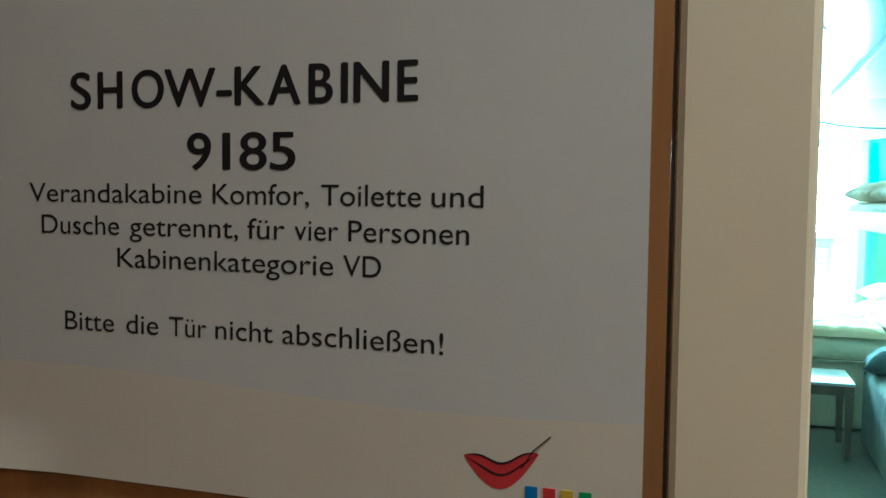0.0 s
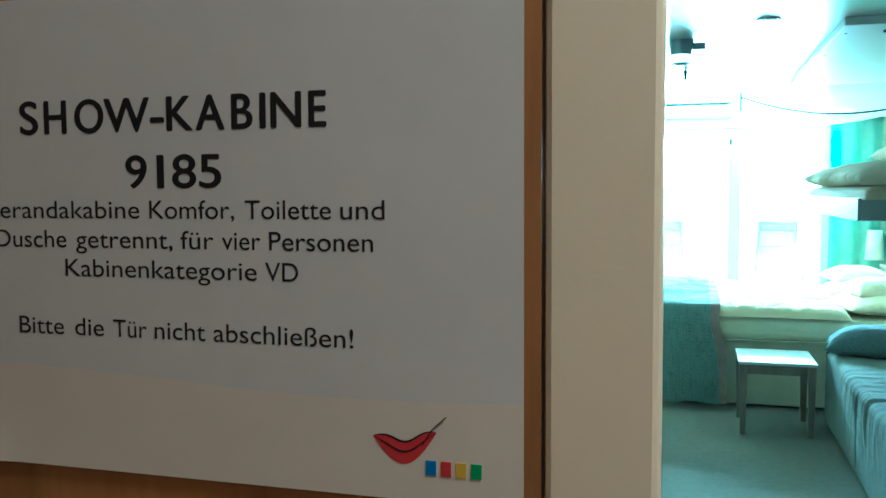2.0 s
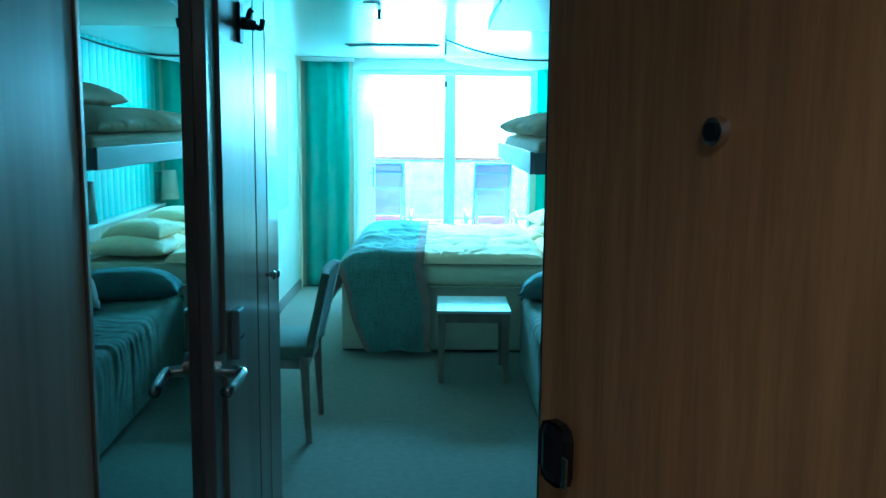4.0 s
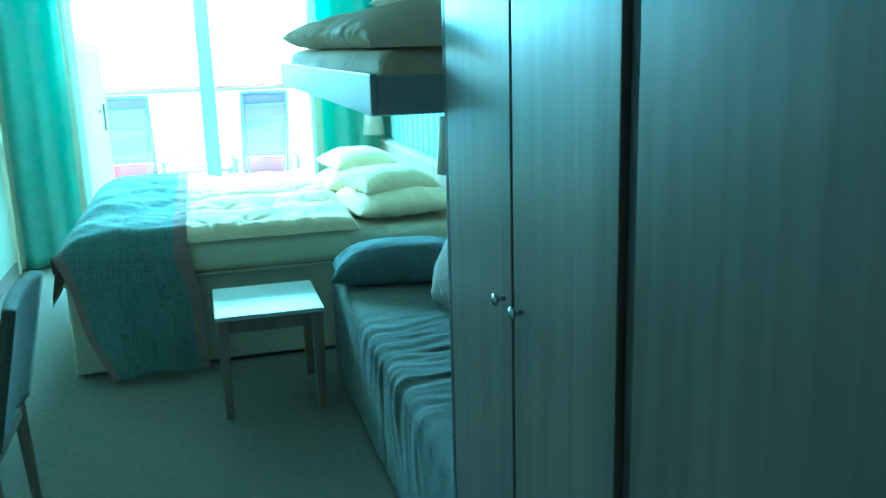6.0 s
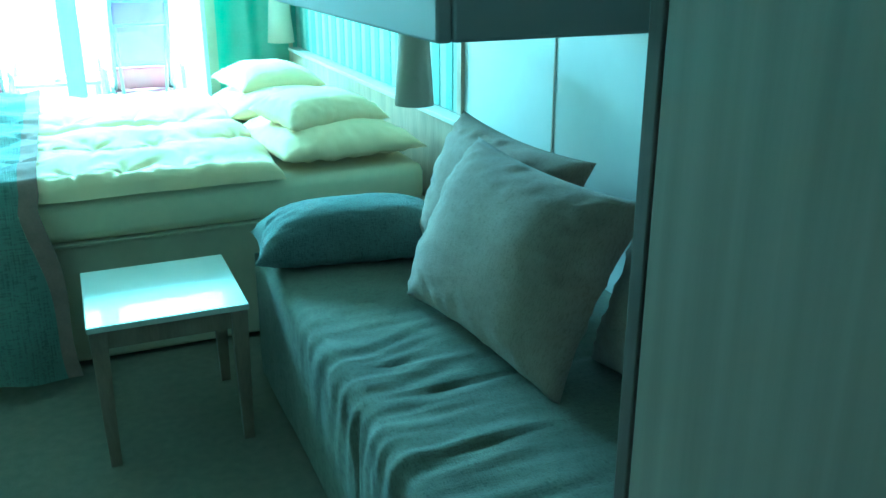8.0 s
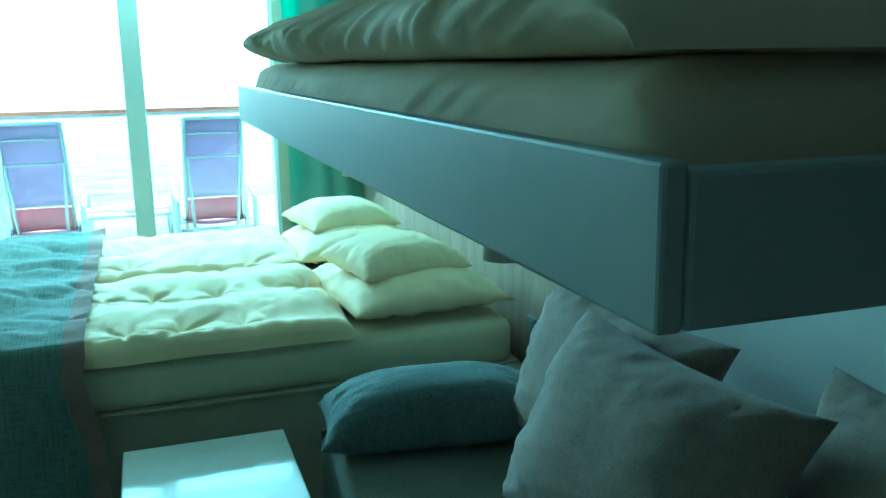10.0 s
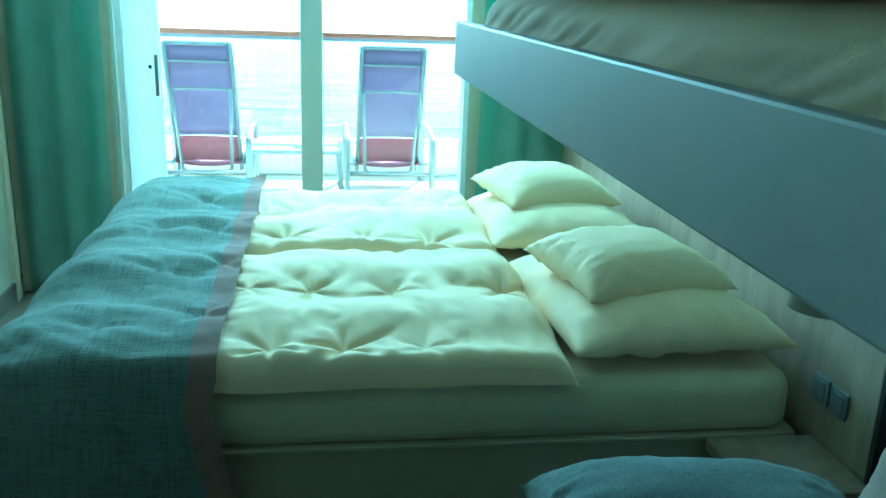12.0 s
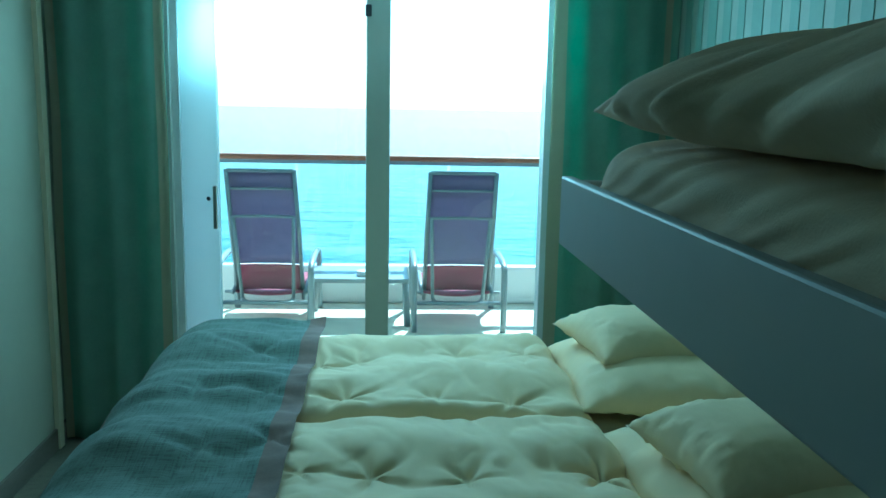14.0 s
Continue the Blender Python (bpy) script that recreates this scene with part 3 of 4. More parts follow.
def seat(u, v):
    """The upholstered cover, front hem, over the rounded edge, to the back."""
    y = SY0 + v * (SY1 - SY0)
    yy = min(1, (y - SY0) / 0.03, (SY1 - y) / 0.03)
    r, zt = 0.045, 0.465
    L = [0.40, 0.07, 0.80]
    s = u * sum(L)
    crease = -0.008 * math.exp(-((y - 4.28 - 0.01 * N(s * 5, 2)) / 0.010) ** 2)
    dens = max(0.0, 1 - abs(y - 4.22) / 0.75) * math.exp(-((s - 0.50 - 0.12 * N(y * 3, 5)) / 0.26) ** 2)
    line = N(y * 19 + 2.5 * N(s * 3, y * 3, 4), s * 1.6, 2)
    crease += 0.020 * dens * max(-0.2, line) + 0.008 * dens * N(y * 44, s * 4, 6)
    crease += 0.006 * N(s * 2.6, y * 2.2, 7) + 0.0022 * N(s * 11, y * 13, 7)
    if s < L[0]:
        x, z, nx, nz = SXF, 0.04 + s * (zt - r - 0.04) / L[0], -1, 0
    elif s < L[0] + L[1]:
        a = (s - L[0]) / L[1] * math.pi / 2
        x, z, nx, nz = SXF + r - r * math.cos(a), zt - r + r * math.sin(a), -math.cos(a), math.sin(a)
    else:
        x, z, nx, nz = SXF + r + (s - L[0] - L[1]), zt, 0, 1
    return x + nx * crease, y, z + nz * crease - 0.02 * (1 - max(0, yy)) ** 2


part("seat", sheet(seat, 70, 170), "sofa", sofa, "creased grey-green woven seat cover", smooth=True)
part("base", boxes((SXF + 0.03, XR - 0.01, SY0 + 0.01, SY1 - 0.01, 0.03, 0.42)), "sofa", sofa)
part("end_panel", boxes((SXF + 0.004, XR - 0.01, SY1 - 0.004, SY1 + 0.012, 0.02, 0.452), bevel=0.003), "sofa", sofa)
for x, y in ((SXF + 0.1, SY0 + 0.1), (SXF + 0.1, SY1 - 0.1), (XR - 0.1, SY0 + 0.1), (XR - 0.1, SY1 - 0.1)):
    part("foot", bar(bmesh.new(), (x, y, 0), (x, y, 0.035), 0.02, 0.022, 12), "wood_dark", sofa)

pillow("bolster_cushion", 0.64, 0.33, 0.18, 5.0, pose(1.085, 5.19, 0.462, 0, 0, -9), "bolster", "teal-grey fabric cushion lying on the sofa", "sofa cushions", wrinkle=0.012, pinch=0.07)

def leaning(c0, u, v):
    """A pose from a middle, a way along the bottom edge and a way up the cushion's face."""
    x = Vector(u).normalized()
    y = (Vector(v) - x * Vector(v).dot(x)).normalized()
    m = Matrix((x, y, x.cross(y))).transposed().to_4x4()
    return Matrix.Translation(c0) @ m


pillow("cushion", 0.685, 0.455, 0.16, 11.0, leaning((1.420, 4.80, 0.665), (0.05, -0.70, -0.02), (0.14, 0.0, 0.40)), "cushion", "large grey-taupe cushion leaning on the wall", "sofa cushions", wrinkle=0.018, pinch=0.10)
pillow("cushion", 0.685, 0.475, 0.19, 14.0, leaning((1.295, 4.45, 0.655), (0.09, -0.72, -0.02), (0.20, 0.02, 0.38)), "cushion", "large grey-taupe cushion leaning on another", "sofa cushions", wrinkle=0.018, pinch=0.10)
pillow("cushion", 0.62, 0.48, 0.17, 17.0, leaning((1.53, 3.98, 0.655), (0.04, -0.62, 0.0), (0.16, 0.04, 0.40)), "cushion", "grey-taupe cushion half hidden behind the others", "sofa cushions", wrinkle=0.018, pinch=0.10)

# ---- side table ----
tbl = thing("side_table", (0.486, 5.22, 0), "small square side table with a pale glossy top", "table")
TX0, TX1, TY0, TY1, TH = 0.272, 0.703, 4.98, 5.43, 0.436
part("tabletop", boxes((TX0, TX1, TY0, TY1, TH - 0.018, TH), bevel=0.004), "table_top", tbl, "pale glossy tabletop")
part("apron", boxes((TX0 + 0.02, TX1 - 0.02, TY0 + 0.02, TY0 + 0.038, TH - 0.075, TH - 0.019), (TX0 + 0.02, TX1 - 0.02, TY1 - 0.038, TY1 - 0.02, TH - 0.075, TH - 0.019),
                    (TX0 + 0.02, TX0 + 0.038, TY0 + 0.039, TY1 - 0.039, TH - 0.075, TH - 0.019), (TX1 - 0.038, TX1 - 0.02, TY0 + 0.039, TY1 - 0.039, TH - 0.075, TH - 0.019)), "leg_wood", tbl)
for x, sx in ((TX0 + 0.028, -1), (TX1 - 0.028, 1)):
    for y, sy in ((TY0 + 0.028, -1), (TY1 - 0.028, 1)):
        b = bmesh.new()
        box(b, x - 0.023, x + 0.023, y - 0.023, y + 0.023, 0, TH - 0.019, bevel=0.003)
        for v in b.verts:
            k = 1 - v.co.z / (TH - 0.019)
            v.co.x = x + (v.co.x - x) * (1 - 0.35 * k)
            v.co.y = y + (v.co.y - y) * (1 - 0.35 * k)
        part("leg", b, "leg_wood", tbl)

# ---- bed ----
BX0, BX1, BY0, BY1, BZ = -0.41, 1.56, 5.68, 7.46, 0.60
bed = thing("bed", ((BX0 + BX1) / 2, (BY0 + BY1) / 2, 0), "double bed with cream mattress and fabric-covered base", "bed")
b = boxes((BX0 + 0.05, BX1, BY0 + 0.012, BY1 - 0.01, 0.015, 0.445), bevel=0.012)
part("base", b, "skirt", bed, "cream fabric bed base")
part("mattress", boxes((BX0 + 0.045, BX1 - 0.032, BY0, BY1, 0.447, BZ), bevel=0.040), "mattress", bed, "cream mattress", smooth=True)
part("piping", boxes((BX0 + 0.043, BX1 - 0.03, BY0 - 0.003, BY1 + 0.002, 0.440, 0.450), bevel=0.002), "skirt", bed)

DX0, DX1 = -0.33, 0.99
HALVES = ((BY0 - 0.02, 6.535, 1.3), (6.54, BY1 + 0.01, 4.1))


THROW_PINCH = ((-0.10, 5.86, 0.4), (0.12, 5.92, 2.0), (-0.02, 6.24, 1.1), (0.14, 6.30, 3.0), (-0.12, 6.70, 0.2), (0.08, 6.66, 1.7), (0.00, 7.08, 2.6))


def throw_height(x, y):
    """Height of the throw over the mattress: it presses the duvets' foot end down to soft rolls."""
    ramp = max(0.0, min(1, (x + 0.40) / 0.20))
    rolls = 0.014 * math.cos(2 * math.pi * (y - 5.87) / 0.435) + 0.016 * N(x * 2.6, y * 4, 2.2)
    ridge = 0.022 * math.sqrt(N(x * 4 + 3, y * 7 + x, 6.1) ** 2 + 0.0008) + 0.009 * math.sqrt(N(x * 7, y * 15 + 4 * x, 3.3) ** 2 + 0.0004)
    for px, py, turn in THROW_PINCH:
        d = math.hypot(x - px, y - py)
        if d < 0.3:
            star = 0.5 + 0.5 * math.cos(4 * math.atan2(y - py, x - px) + turn)
            ridge -= 0.020 * math.exp(-d / 0.04) + 0.016 * star ** 3 * math.exp(-d / 0.09) * min(1, d / 0.02)
    s = math.sqrt(1 - (1 - ramp) ** 2)
    return s * (0.080 + rolls + ridge) - 0.11 * (1 - s)


PINCH = {}
for h in HALVES:
    rnd = random.Random(int(h[2] * 10))
    PINCH[h[2]] = [(DX0 + 0.12 + 0.235 * i + 0.117 * (row % 2) + rnd.uniform(-0.08, 0.08), h[0] + (h[1] - h[0]) * (0.13 + 0.40 * row) + rnd.uniform(-0.05, 0.05),
                    rnd.uniform(0.25, 1.15), rnd.uniform(0, 6.3)) for row in range(2) for i in range(5)]


def puff(x, y, y0, y1, seed):
    """Height of a duvet's top over the mattress: stuffed rolls along the bed, drawn in at pinches with creases running from them."""
    u, v = (x - DX0) / (DX1 - DX0), (y - y0) / (y1 - y0)
    e = max(0.0, min(1, u / 0.05, (1 - u) / 0.07))
    ev = max(0.0, min(1, v / 0.07, (1 - v) / (0.09 if y1 < 6.9 else 0.30)))
    edge = math.sqrt(1 - (1 - e) ** 2) * math.sqrt(1 - (1 - ev) ** 2)
    wx, wy = x + 0.08 * N(x * 2.4, y * 2.4, seed), y + 0.05 * N(x * 2.4 + 5, y * 2.4, seed)
    roll = 0.5 - 0.5 * math.cos(2 * math.pi * ((wy - y0) / (y1 - y0) - 0.13) / 0.40)
    lump = math.sqrt(N(wx * 3.0 + seed, wy * 3.4, seed) ** 2 + 0.0012)
    fold = math.sqrt(N(wx * 8 + seed, wy * 4.5, seed * 1.3) ** 2 + 0.0008)
    z = 0.062 + 0.019 * roll + 0.026 * lump + 0.018 * fold + 0.006 * math.sqrt(N(wx * 19 + seed, wy * 12, seed * 1.7) ** 2 + 0.0004) + 0.014 * N(x * 1.6, y * 2, seed + 2)
    for px, py, deep, turn in PINCH[seed]:
        dx, dy = x - px, y - py
        d = math.sqrt(dx * dx + dy * dy)
        if d < 0.35:
            star = 0.5 + 0.5 * math.cos(5 * math.atan2(dy, dx) + turn + 1.5 * N(dx * 9, dy * 9, turn))
            z -= deep * (0.034 * math.exp(-d / 0.035) + 0.026 * star ** 3 * math.exp(-d / 0.10) * min(1, d / 0.02))
    free = max(0.0, min(1, (x - 0.17) / 0.12))
    z = free * z + (1 - free) * min(z, throw_height(x, y) - 0.012)
    return max(0.0, z) * edge


def bed_top(x, y):
    return BZ + 0.003 + max(puff(x, y, *h) if h[0] <= y <= h[1] else 0.0 for h in HALVES)


def duvet(h, label):
    y0, y1, seed = h

    def f(u, v):
        x, y = DX0 + u * (DX1 - DX0), y0 + v * (y1 - y0)
        wob = (0.022 if x > 0.2 else 0.004) * N(x * 5, seed) * (max(0, 1 - v * 6) - 0.4 * max(0, 1 - (1 - v) * 6))
        return x + 0.016 * N(y * 4, seed + 4) * u, y + wob, BZ + 0.003 + puff(x, y, y0, y1, seed)
    d = thing("duvet", ((DX0 + DX1) / 2, (y0 + y1) / 2, BZ), label, "duvet", "duvets on the bed")
    part("cover", sheet(f, 190, 130), "linen", d, smooth=True)


duvet(HALVES[0], "puffy cream duvet on the bed's nearer half")
duvet(HALVES[1], "puffy cream duvet by the window side")

throw = thing("bed_throw", (-0.1, 6.7, 0.6), "blue-grey woven throw with brown bands across the bed foot", "blanket")
THX0, THX1 = -0.40, 0.185


def throw_at(u, v):
    """Across: u from the foot edge to the pillow side; along: v from the far side over the bed and down the near side to the floor."""
    top, drop = BY1 - BY0 + 0.06, 0.575
    s = v * (top + drop)
    x = THX0 + u * (THX1 - THX0)
    if s < top:
        y = BY1 + 0.02 - s
        z = BZ + 0.008 + throw_height(x, y)
        k = min(1, (top - s) / 0.05)
        z = (BZ + 0.008) + (z - BZ - 0.008) * math.sqrt(max(0, 1 - (1 - k) ** 2))
    else:
        d = s - top
        out = 0.02 + 0.13 * (d / drop) ** 1.2 + 0.022 * math.sin(u * 11 + 1.2) * (d / drop)
        y = BY1 + 0.02 - top - out * min(1, d / 0.05 + 0.3)
        z = max(0.012 + 0.01 * abs(N(x * 20, 3)), BZ + 0.008 - d * 0.955 - 0.01 * math.sin(u * 9))
        x += (d / drop) * (0.21 * (1 - u) + 0.06 * u) + 0.012 * math.sin(d * 12 + u * 5)
    if u < 0.0001 or x < BX0:
        z -= 0.0
    return Vector((x, y, z))


part("cloth", sheet(lambda u, v: throw_at(0.07 + 0.83 * u, v), 60, 150), "throw", throw, "blue-grey woven cloth", smooth=True)
part("band", sheet(lambda u, v: throw_at(0.9 + 0.1 * u, v) + Vector((0, 0, 0.001)), 8, 150), "throw_band", throw, "brown woven band", smooth=True)
part("band", sheet(lambda u, v: throw_at(0.07 * u, v) + Vector((0, 0, 0.001)), 8, 150), "throw_band", throw, "brown woven band", smooth=True)
part("foot_drop", sheet(lambda u, v: (THX0 + 0.004 - 0.010 * N(v * 9, u * 3) * u - 0.03 * u, BY1 + 0.01 - v * (BY1 - BY0 + 0.01), BZ - 0.098 - 0.16 * u), 8, 60), "throw_band_pale", throw, "pale folded edge over the bed foot", smooth=True)

g = "bed pillows"
pillow("pillow", 0.80, 0.56, 0.145, 21.0, pose(1.240, 6.08, BZ + 0.002, 0, 3, 93), "linen", "large cream pillow on the bed", g, wrinkle=0.014, pinch=0.05)
pillow("pillow", 0.78, 0.56, 0.145, 23.0, pose(1.245, 6.93, BZ + 0.002, 0, 3, 88), "linen", "large cream pillow on the bed by the window", g, wrinkle=0.014, pinch=0.05)
pillow("pillow", 0.43, 0.40, 0.125, 25.0, pose(1.215, 6.05, BZ + 0.118, 3, 0, 12), "linen", "small cream pillow on top of a large one", g, wrinkle=0.013, pinch=0.09)
pillow("pillow", 0.43, 0.42, 0.125, 27.0, pose(1.22, 6.98, BZ + 0.118, 3, 0, 11), "linen", "small cream pillow on top of a large one by the window", g, wrinkle=0.013, pinch=0.09)

# ---- headboard, striped wall, night shelf, lamps ----
hb = thing("headboard", (1.6, 6.8, 0), "pale wood-grain headboard panel along the wall", "headboard")
part("panel", boxes((1.585, XR - 0.002, 5.46, 8.02, 0.36, 0.765), bevel=0.003), "wood_pale", hb)
part("top_rail", boxes((1.575, XR - 0.002, 5.45, 8.03, 0.766, 0.785), bevel=0.003), "table_top", hb, "pale glossy ledge on top")
part("end_strip", boxes((1.583, XR - 0.002, 5.442, 5.458, 0.30, 0.764), bevel=0.002), "wood_dark", hb)
shelf = thing("night_shelf", (1.58, 5.62, 0), "small wooden night shelf fixed beside the bed", "shelf")
part("board", boxes((1.315, 1.583, 5.42, 5.675, 0.415, 0.445), bevel=0.004), "wood_pale", shelf)
part("drawer_front", boxes((1.335, 1.583, 5.43, 5.67, 0.30, 0.413), bevel=0.003), "wood_dark", shelf)
for y in (5.585, 5.66):
    s = thing("socket", (1.58, y, 0.56), "pale plastic socket on the headboard", "socket", "sockets on the headboard")
    part("plate", boxes((1.577, 1.5845, y - 0.032, y + 0.032, 0.54, 0.605), bevel=0.002), "alu", s)
    part("rocker", boxes((1.574, 1.5768, y - 0.02, y + 0.02, 0.55, 0.595), bevel=0.001), "alu", s)

structure("striped_panel_backing", boxes((XR - 0.012, XR - 0.002, 5.64, 8.04, 0.79, ZC)), "stripe_a", "pale green wall panel with vertical stripes", "wall panel")
strip = bpy.data.objects["striped_panel_backing"]
y, k = 5.68, 0
while y < 8.0:
    wd = 0.06 + 0.025 * ((k * 7) % 3) / 2
    part("stripe", boxes((XR - 0.0145, XR - 0.0118, y, y + wd, 0.79, ZC - 0.002)), "stripe_b", strip)
    y += wd + 0.065
    k += 1
structure("wall_joint", boxes((XR - 0.004, XR - 0.0015, 4.955, 4.961, 0.44, ZC), (XR - 0.004, XR - 0.0015, 3.9, 3.906, 0.44, ZC), (XR - 0.016, XR - 0.001, 5.60, 5.638, 0.44, ZC)), "wood_pale", "narrow joints in the wall panels", "trim")


def lampshade(x, y, z, wide, group):
    lp = thing("wall_lamp", (x, y, z - 0.155), "cream conical fabric wall lamp over the headboard, unlit", "lamp", group)
    bm = bmesh.new()
    bmesh.ops.create_cone(bm, cap_ends=False, segments=40, radius1=wide, radius2=wide * 0.74, depth=0.255, matrix=pose(x, y, z))
    bmesh.ops.solidify(bm, geom=bm.faces[:], thickness=0.003)
    part("shade", bm, "shade", lp, smooth=True)
    part("arm", tube(arc([(1.645, y, z + 0.10), (x + 0.05, y, z + 0.10), (x + 0.004, y, z + 0.085), (x, y, z + 0.04)]), 0.006), "metal", lp, smooth=True)
    part("bulb", bar(bmesh.new(), (x, y, z - 0.055), (x, y, z + 0.042), 0.02, 0.025, 14), "white", lp, smooth=True)


lampshade(1.365, 5.38, 1.012, 0.066, "wall lamps at the headboard")
lampshade(1.515, 7.92, 0.955, 0.078, "wall lamps at the headboard")

# ---- upper bunk ----
UX, UY0, UY1, UZ0, UZ1 = 0.635, 3.455, 5.425, 1.309, 1.394
bunk = thing("upper_bunk", ((UX + XR) / 2, (UY0 + UY1) / 2, UZ0), "fold-down upper bunk with a pale lacquered board frame", "bunk bed")
part("front_board", boxes((UX, UX + 0.016, UY0, UY1, UZ0, UZ1 + 0.005), bevel=0.003), "bunk", bunk)
part("end_board", boxes((UX + 0.0165, XR - 0.02, UY0, UY0 + 0.02, UZ0, UZ1), bevel=0.004), "bunk", bunk)
part("end_board", boxes((UX + 0.0165, XR - 0.02, UY1 - 0.02, UY1, UZ0, UZ1), bevel=0.004), "bunk", bunk)
part("bottom", boxes((UX + 0.0165, XR - 0.02, UY0 + 0.0205, UY1 - 0.0205, UZ0 + 0.01, UZ0 + 0.03)), "bunk", bunk)
def bunk_mattress(u, v):
    """A mattress in a loose cover, u round from the wall over the top to the front edge and under, v along."""
    x0, x1, y0, y1 = UX + 0.036, XR - 0.03, UY0 + 0.06, UY1 - 0.05
    z0, z1, r = UZ0 + 0.031, UZ1 + 0.050, 0.045
    y = y0 + v * (y1 - y0)
    k = min(1, v / 0.03, (1 - v) / 0.03)
    kk = math.sqrt(max(0, 1 - (1 - k) ** 2))
    seq = arc([(x1, 0, z1), (x0 + 0.3, 0, z1 + 0.004), (x0 + r, 0, z1), (x0 + 0.002, 0, z1 - r), (x0 - 0.004, 0, z0 + 0.03), (x0 + 0.03, 0, z0)], 10)
    t = u * (len(seq) - 1)
    i = min(int(t), len(seq) - 2)
    p = seq[i].lerp(seq[i + 1], t - i)
    x, z = p.x, p.z
    slant = y * 7.5 + 16 * (z - z1) + 3.0 * (x - x0)
    deep = math.sqrt(N(slant + 1.2 * N(y * 2, z * 5, 3), y * 1.3, 5) ** 2 + 0.0002)
    wr = 0.008 * N(x * 4, y * 3, 4) + (0.007 + 0.014 * max(0.0, v * 2 - 1)) * deep * min(1, u / 0.2 + 0.25) + 0.005 * math.sqrt(N(slant * 2.6, y * 3, 8) ** 2 + 0.001)
    hang = max(0.0, u - 0.35)
    return x - wr * (0.3 + min(1, hang * 4) * 0.7), y, z0 + (z - z0) * (0.35 + 0.65 * kk) + wr * max(0.0, 1 - u * 1.6) * kk


bmt = thing("bunk_mattress", (1.14, 4.45, UZ0 + 0.03), "creased beige mattress on the upper bunk", "mattress")
part("cover", sheet(bunk_mattress, 60, 200), "bunk_linen", bmt, smooth=True)
g = "bedding on the upper bunk"


def folded(u, v):
    """A folded duvet heaped on the bunk mattress: a soft slab with a rounded front fold."""
    x0, x1, y0, y1 = UX + 0.02, XR - 0.06, UY0 + 0.06, UY1 - 0.015
    zb, h = UZ1 + 0.052, 0.115
    a = u * math.pi
    y = y0 + v * (y1 - y0)
    k = min(1, v / 0.10, (1 - v) / 0.30)
    kk = math.sqrt(max(0, 1 - (1 - k) ** 2)) if v < 0.5 else math.sqrt(max(0, 1 - (1 - min(1, k * 1.5)) ** 2))
    front = 0.05 * N(y * 2.3, 3)
    prof = arc([(x1, 0, h), (x0 + 0.32, 0, h * 1.02), (x0 + 0.12, 0, h * 0.93), (x0 + front, 0, h * 0.50), (x0 + 0.05, 0, 0.10 * h), (x0 + 0.22, 0, 0.0)], 10)
    t = u * (len(prof) - 1)
    i = min(int(t), len(prof) - 2)
    p = prof[i].lerp(prof[i + 1], t - i)
    x, z = p.x, max(0.0, p.z)
    slant = y * 6.5 - 5 * (x - x0) + 24 * z
    deep = math.sqrt(N(slant + 1.5 * N(y * 2, x * 3, 6), y * 1.1 + x, 7) ** 2 + 0.0008)
    wr = 0.014 * N(x * 4, y * 3.5, 9) + 0.017 * deep + 0.015 * math.sqrt(N(slant * 2.3, x * 6, 4) ** 2 + 0.001) + 0.006 * math.sqrt(N(slant * 5.1, x * 9, 6) ** 2 + 0.001)
    up = max(0.0, 1 - u * 1.5)
    return x - wr * (1 - up) * kk, y, zb + 0.32 * h * (1 - kk) * (1 if v > 0.5 else 0.2) + z * kk + wr * up * kk * min(1, z / 0.03)


fd = thing("folded_duvet", (1.14, 4.45, UZ1 + 0.06), "folded beige duvet lying along the upper bunk", "duvet", g)
part("cover", sheet(folded, 70, 200), "bunk_linen", fd, smooth=True)
pillow("pillow", 0.62, 0.80, 0.15, 31.0, pose(1.26, 4.50, UZ1 + 0.160, 0, 3, 6), "bunk_linen", "beige pillow on the upper bunk's bedding", g, wrinkle=0.02, pinch=0.06)

# ---- dining chair ----
ch = thing("desk_chair", (-0.55, 4.20, 0), "wooden chair with grey-green upholstered seat and back", "chair")
part("seat", boxes((-0.78, -0.32, 3.985, 4.435, 0.40, 0.47), bevel=0.02), "sofa", ch, smooth=True)


def chair_back(u, v):
    z = 0.42 + 0.39 * v
    return Vector((-0.325 + 0.085 * v + 0.02 * (2 * u - 1) ** 2, 3.99 + u * 0.44, z))


part("backrest", sheet(chair_back, 14, 14, 0.035), "sofa", ch, smooth=True)
part("seat_frame", boxes((-0.77, -0.33, 4.0, 4.42, 0.36, 0.399), bevel=0.004), "leg_wood", ch)
for x, y, xt in ((-0.325, 4.0, -0.345), (-0.325, 4.42, -0.345), (-0.76, 4.01, -0.75), (-0.76, 4.41, -0.75)):
    part("leg", bar(bmesh.new(), (x, y, 0), (xt, y, 0.42), 0.014, 0.022, 8), "leg_wood", ch)

# ---- wall mirror on the side wall ----
wm = thing("wall_picture", (XL, 6.5, 0.81), "large pale green glazed picture panel on the wall", "picture")
part("panel", boxes((XL + 0.001, XL + 0.014, 5.70, 7.292, 0.818, 1.92)), "stripe_a", wm)
part("frame", boxes((XL + 0.001, XL + 0.018, 7.293, 7.30, 0.81, 1.92), (XL + 0.001, XL + 0.018, 5.70, 7.292, 0.81, 0.817), bevel=0.002), "white", wm)

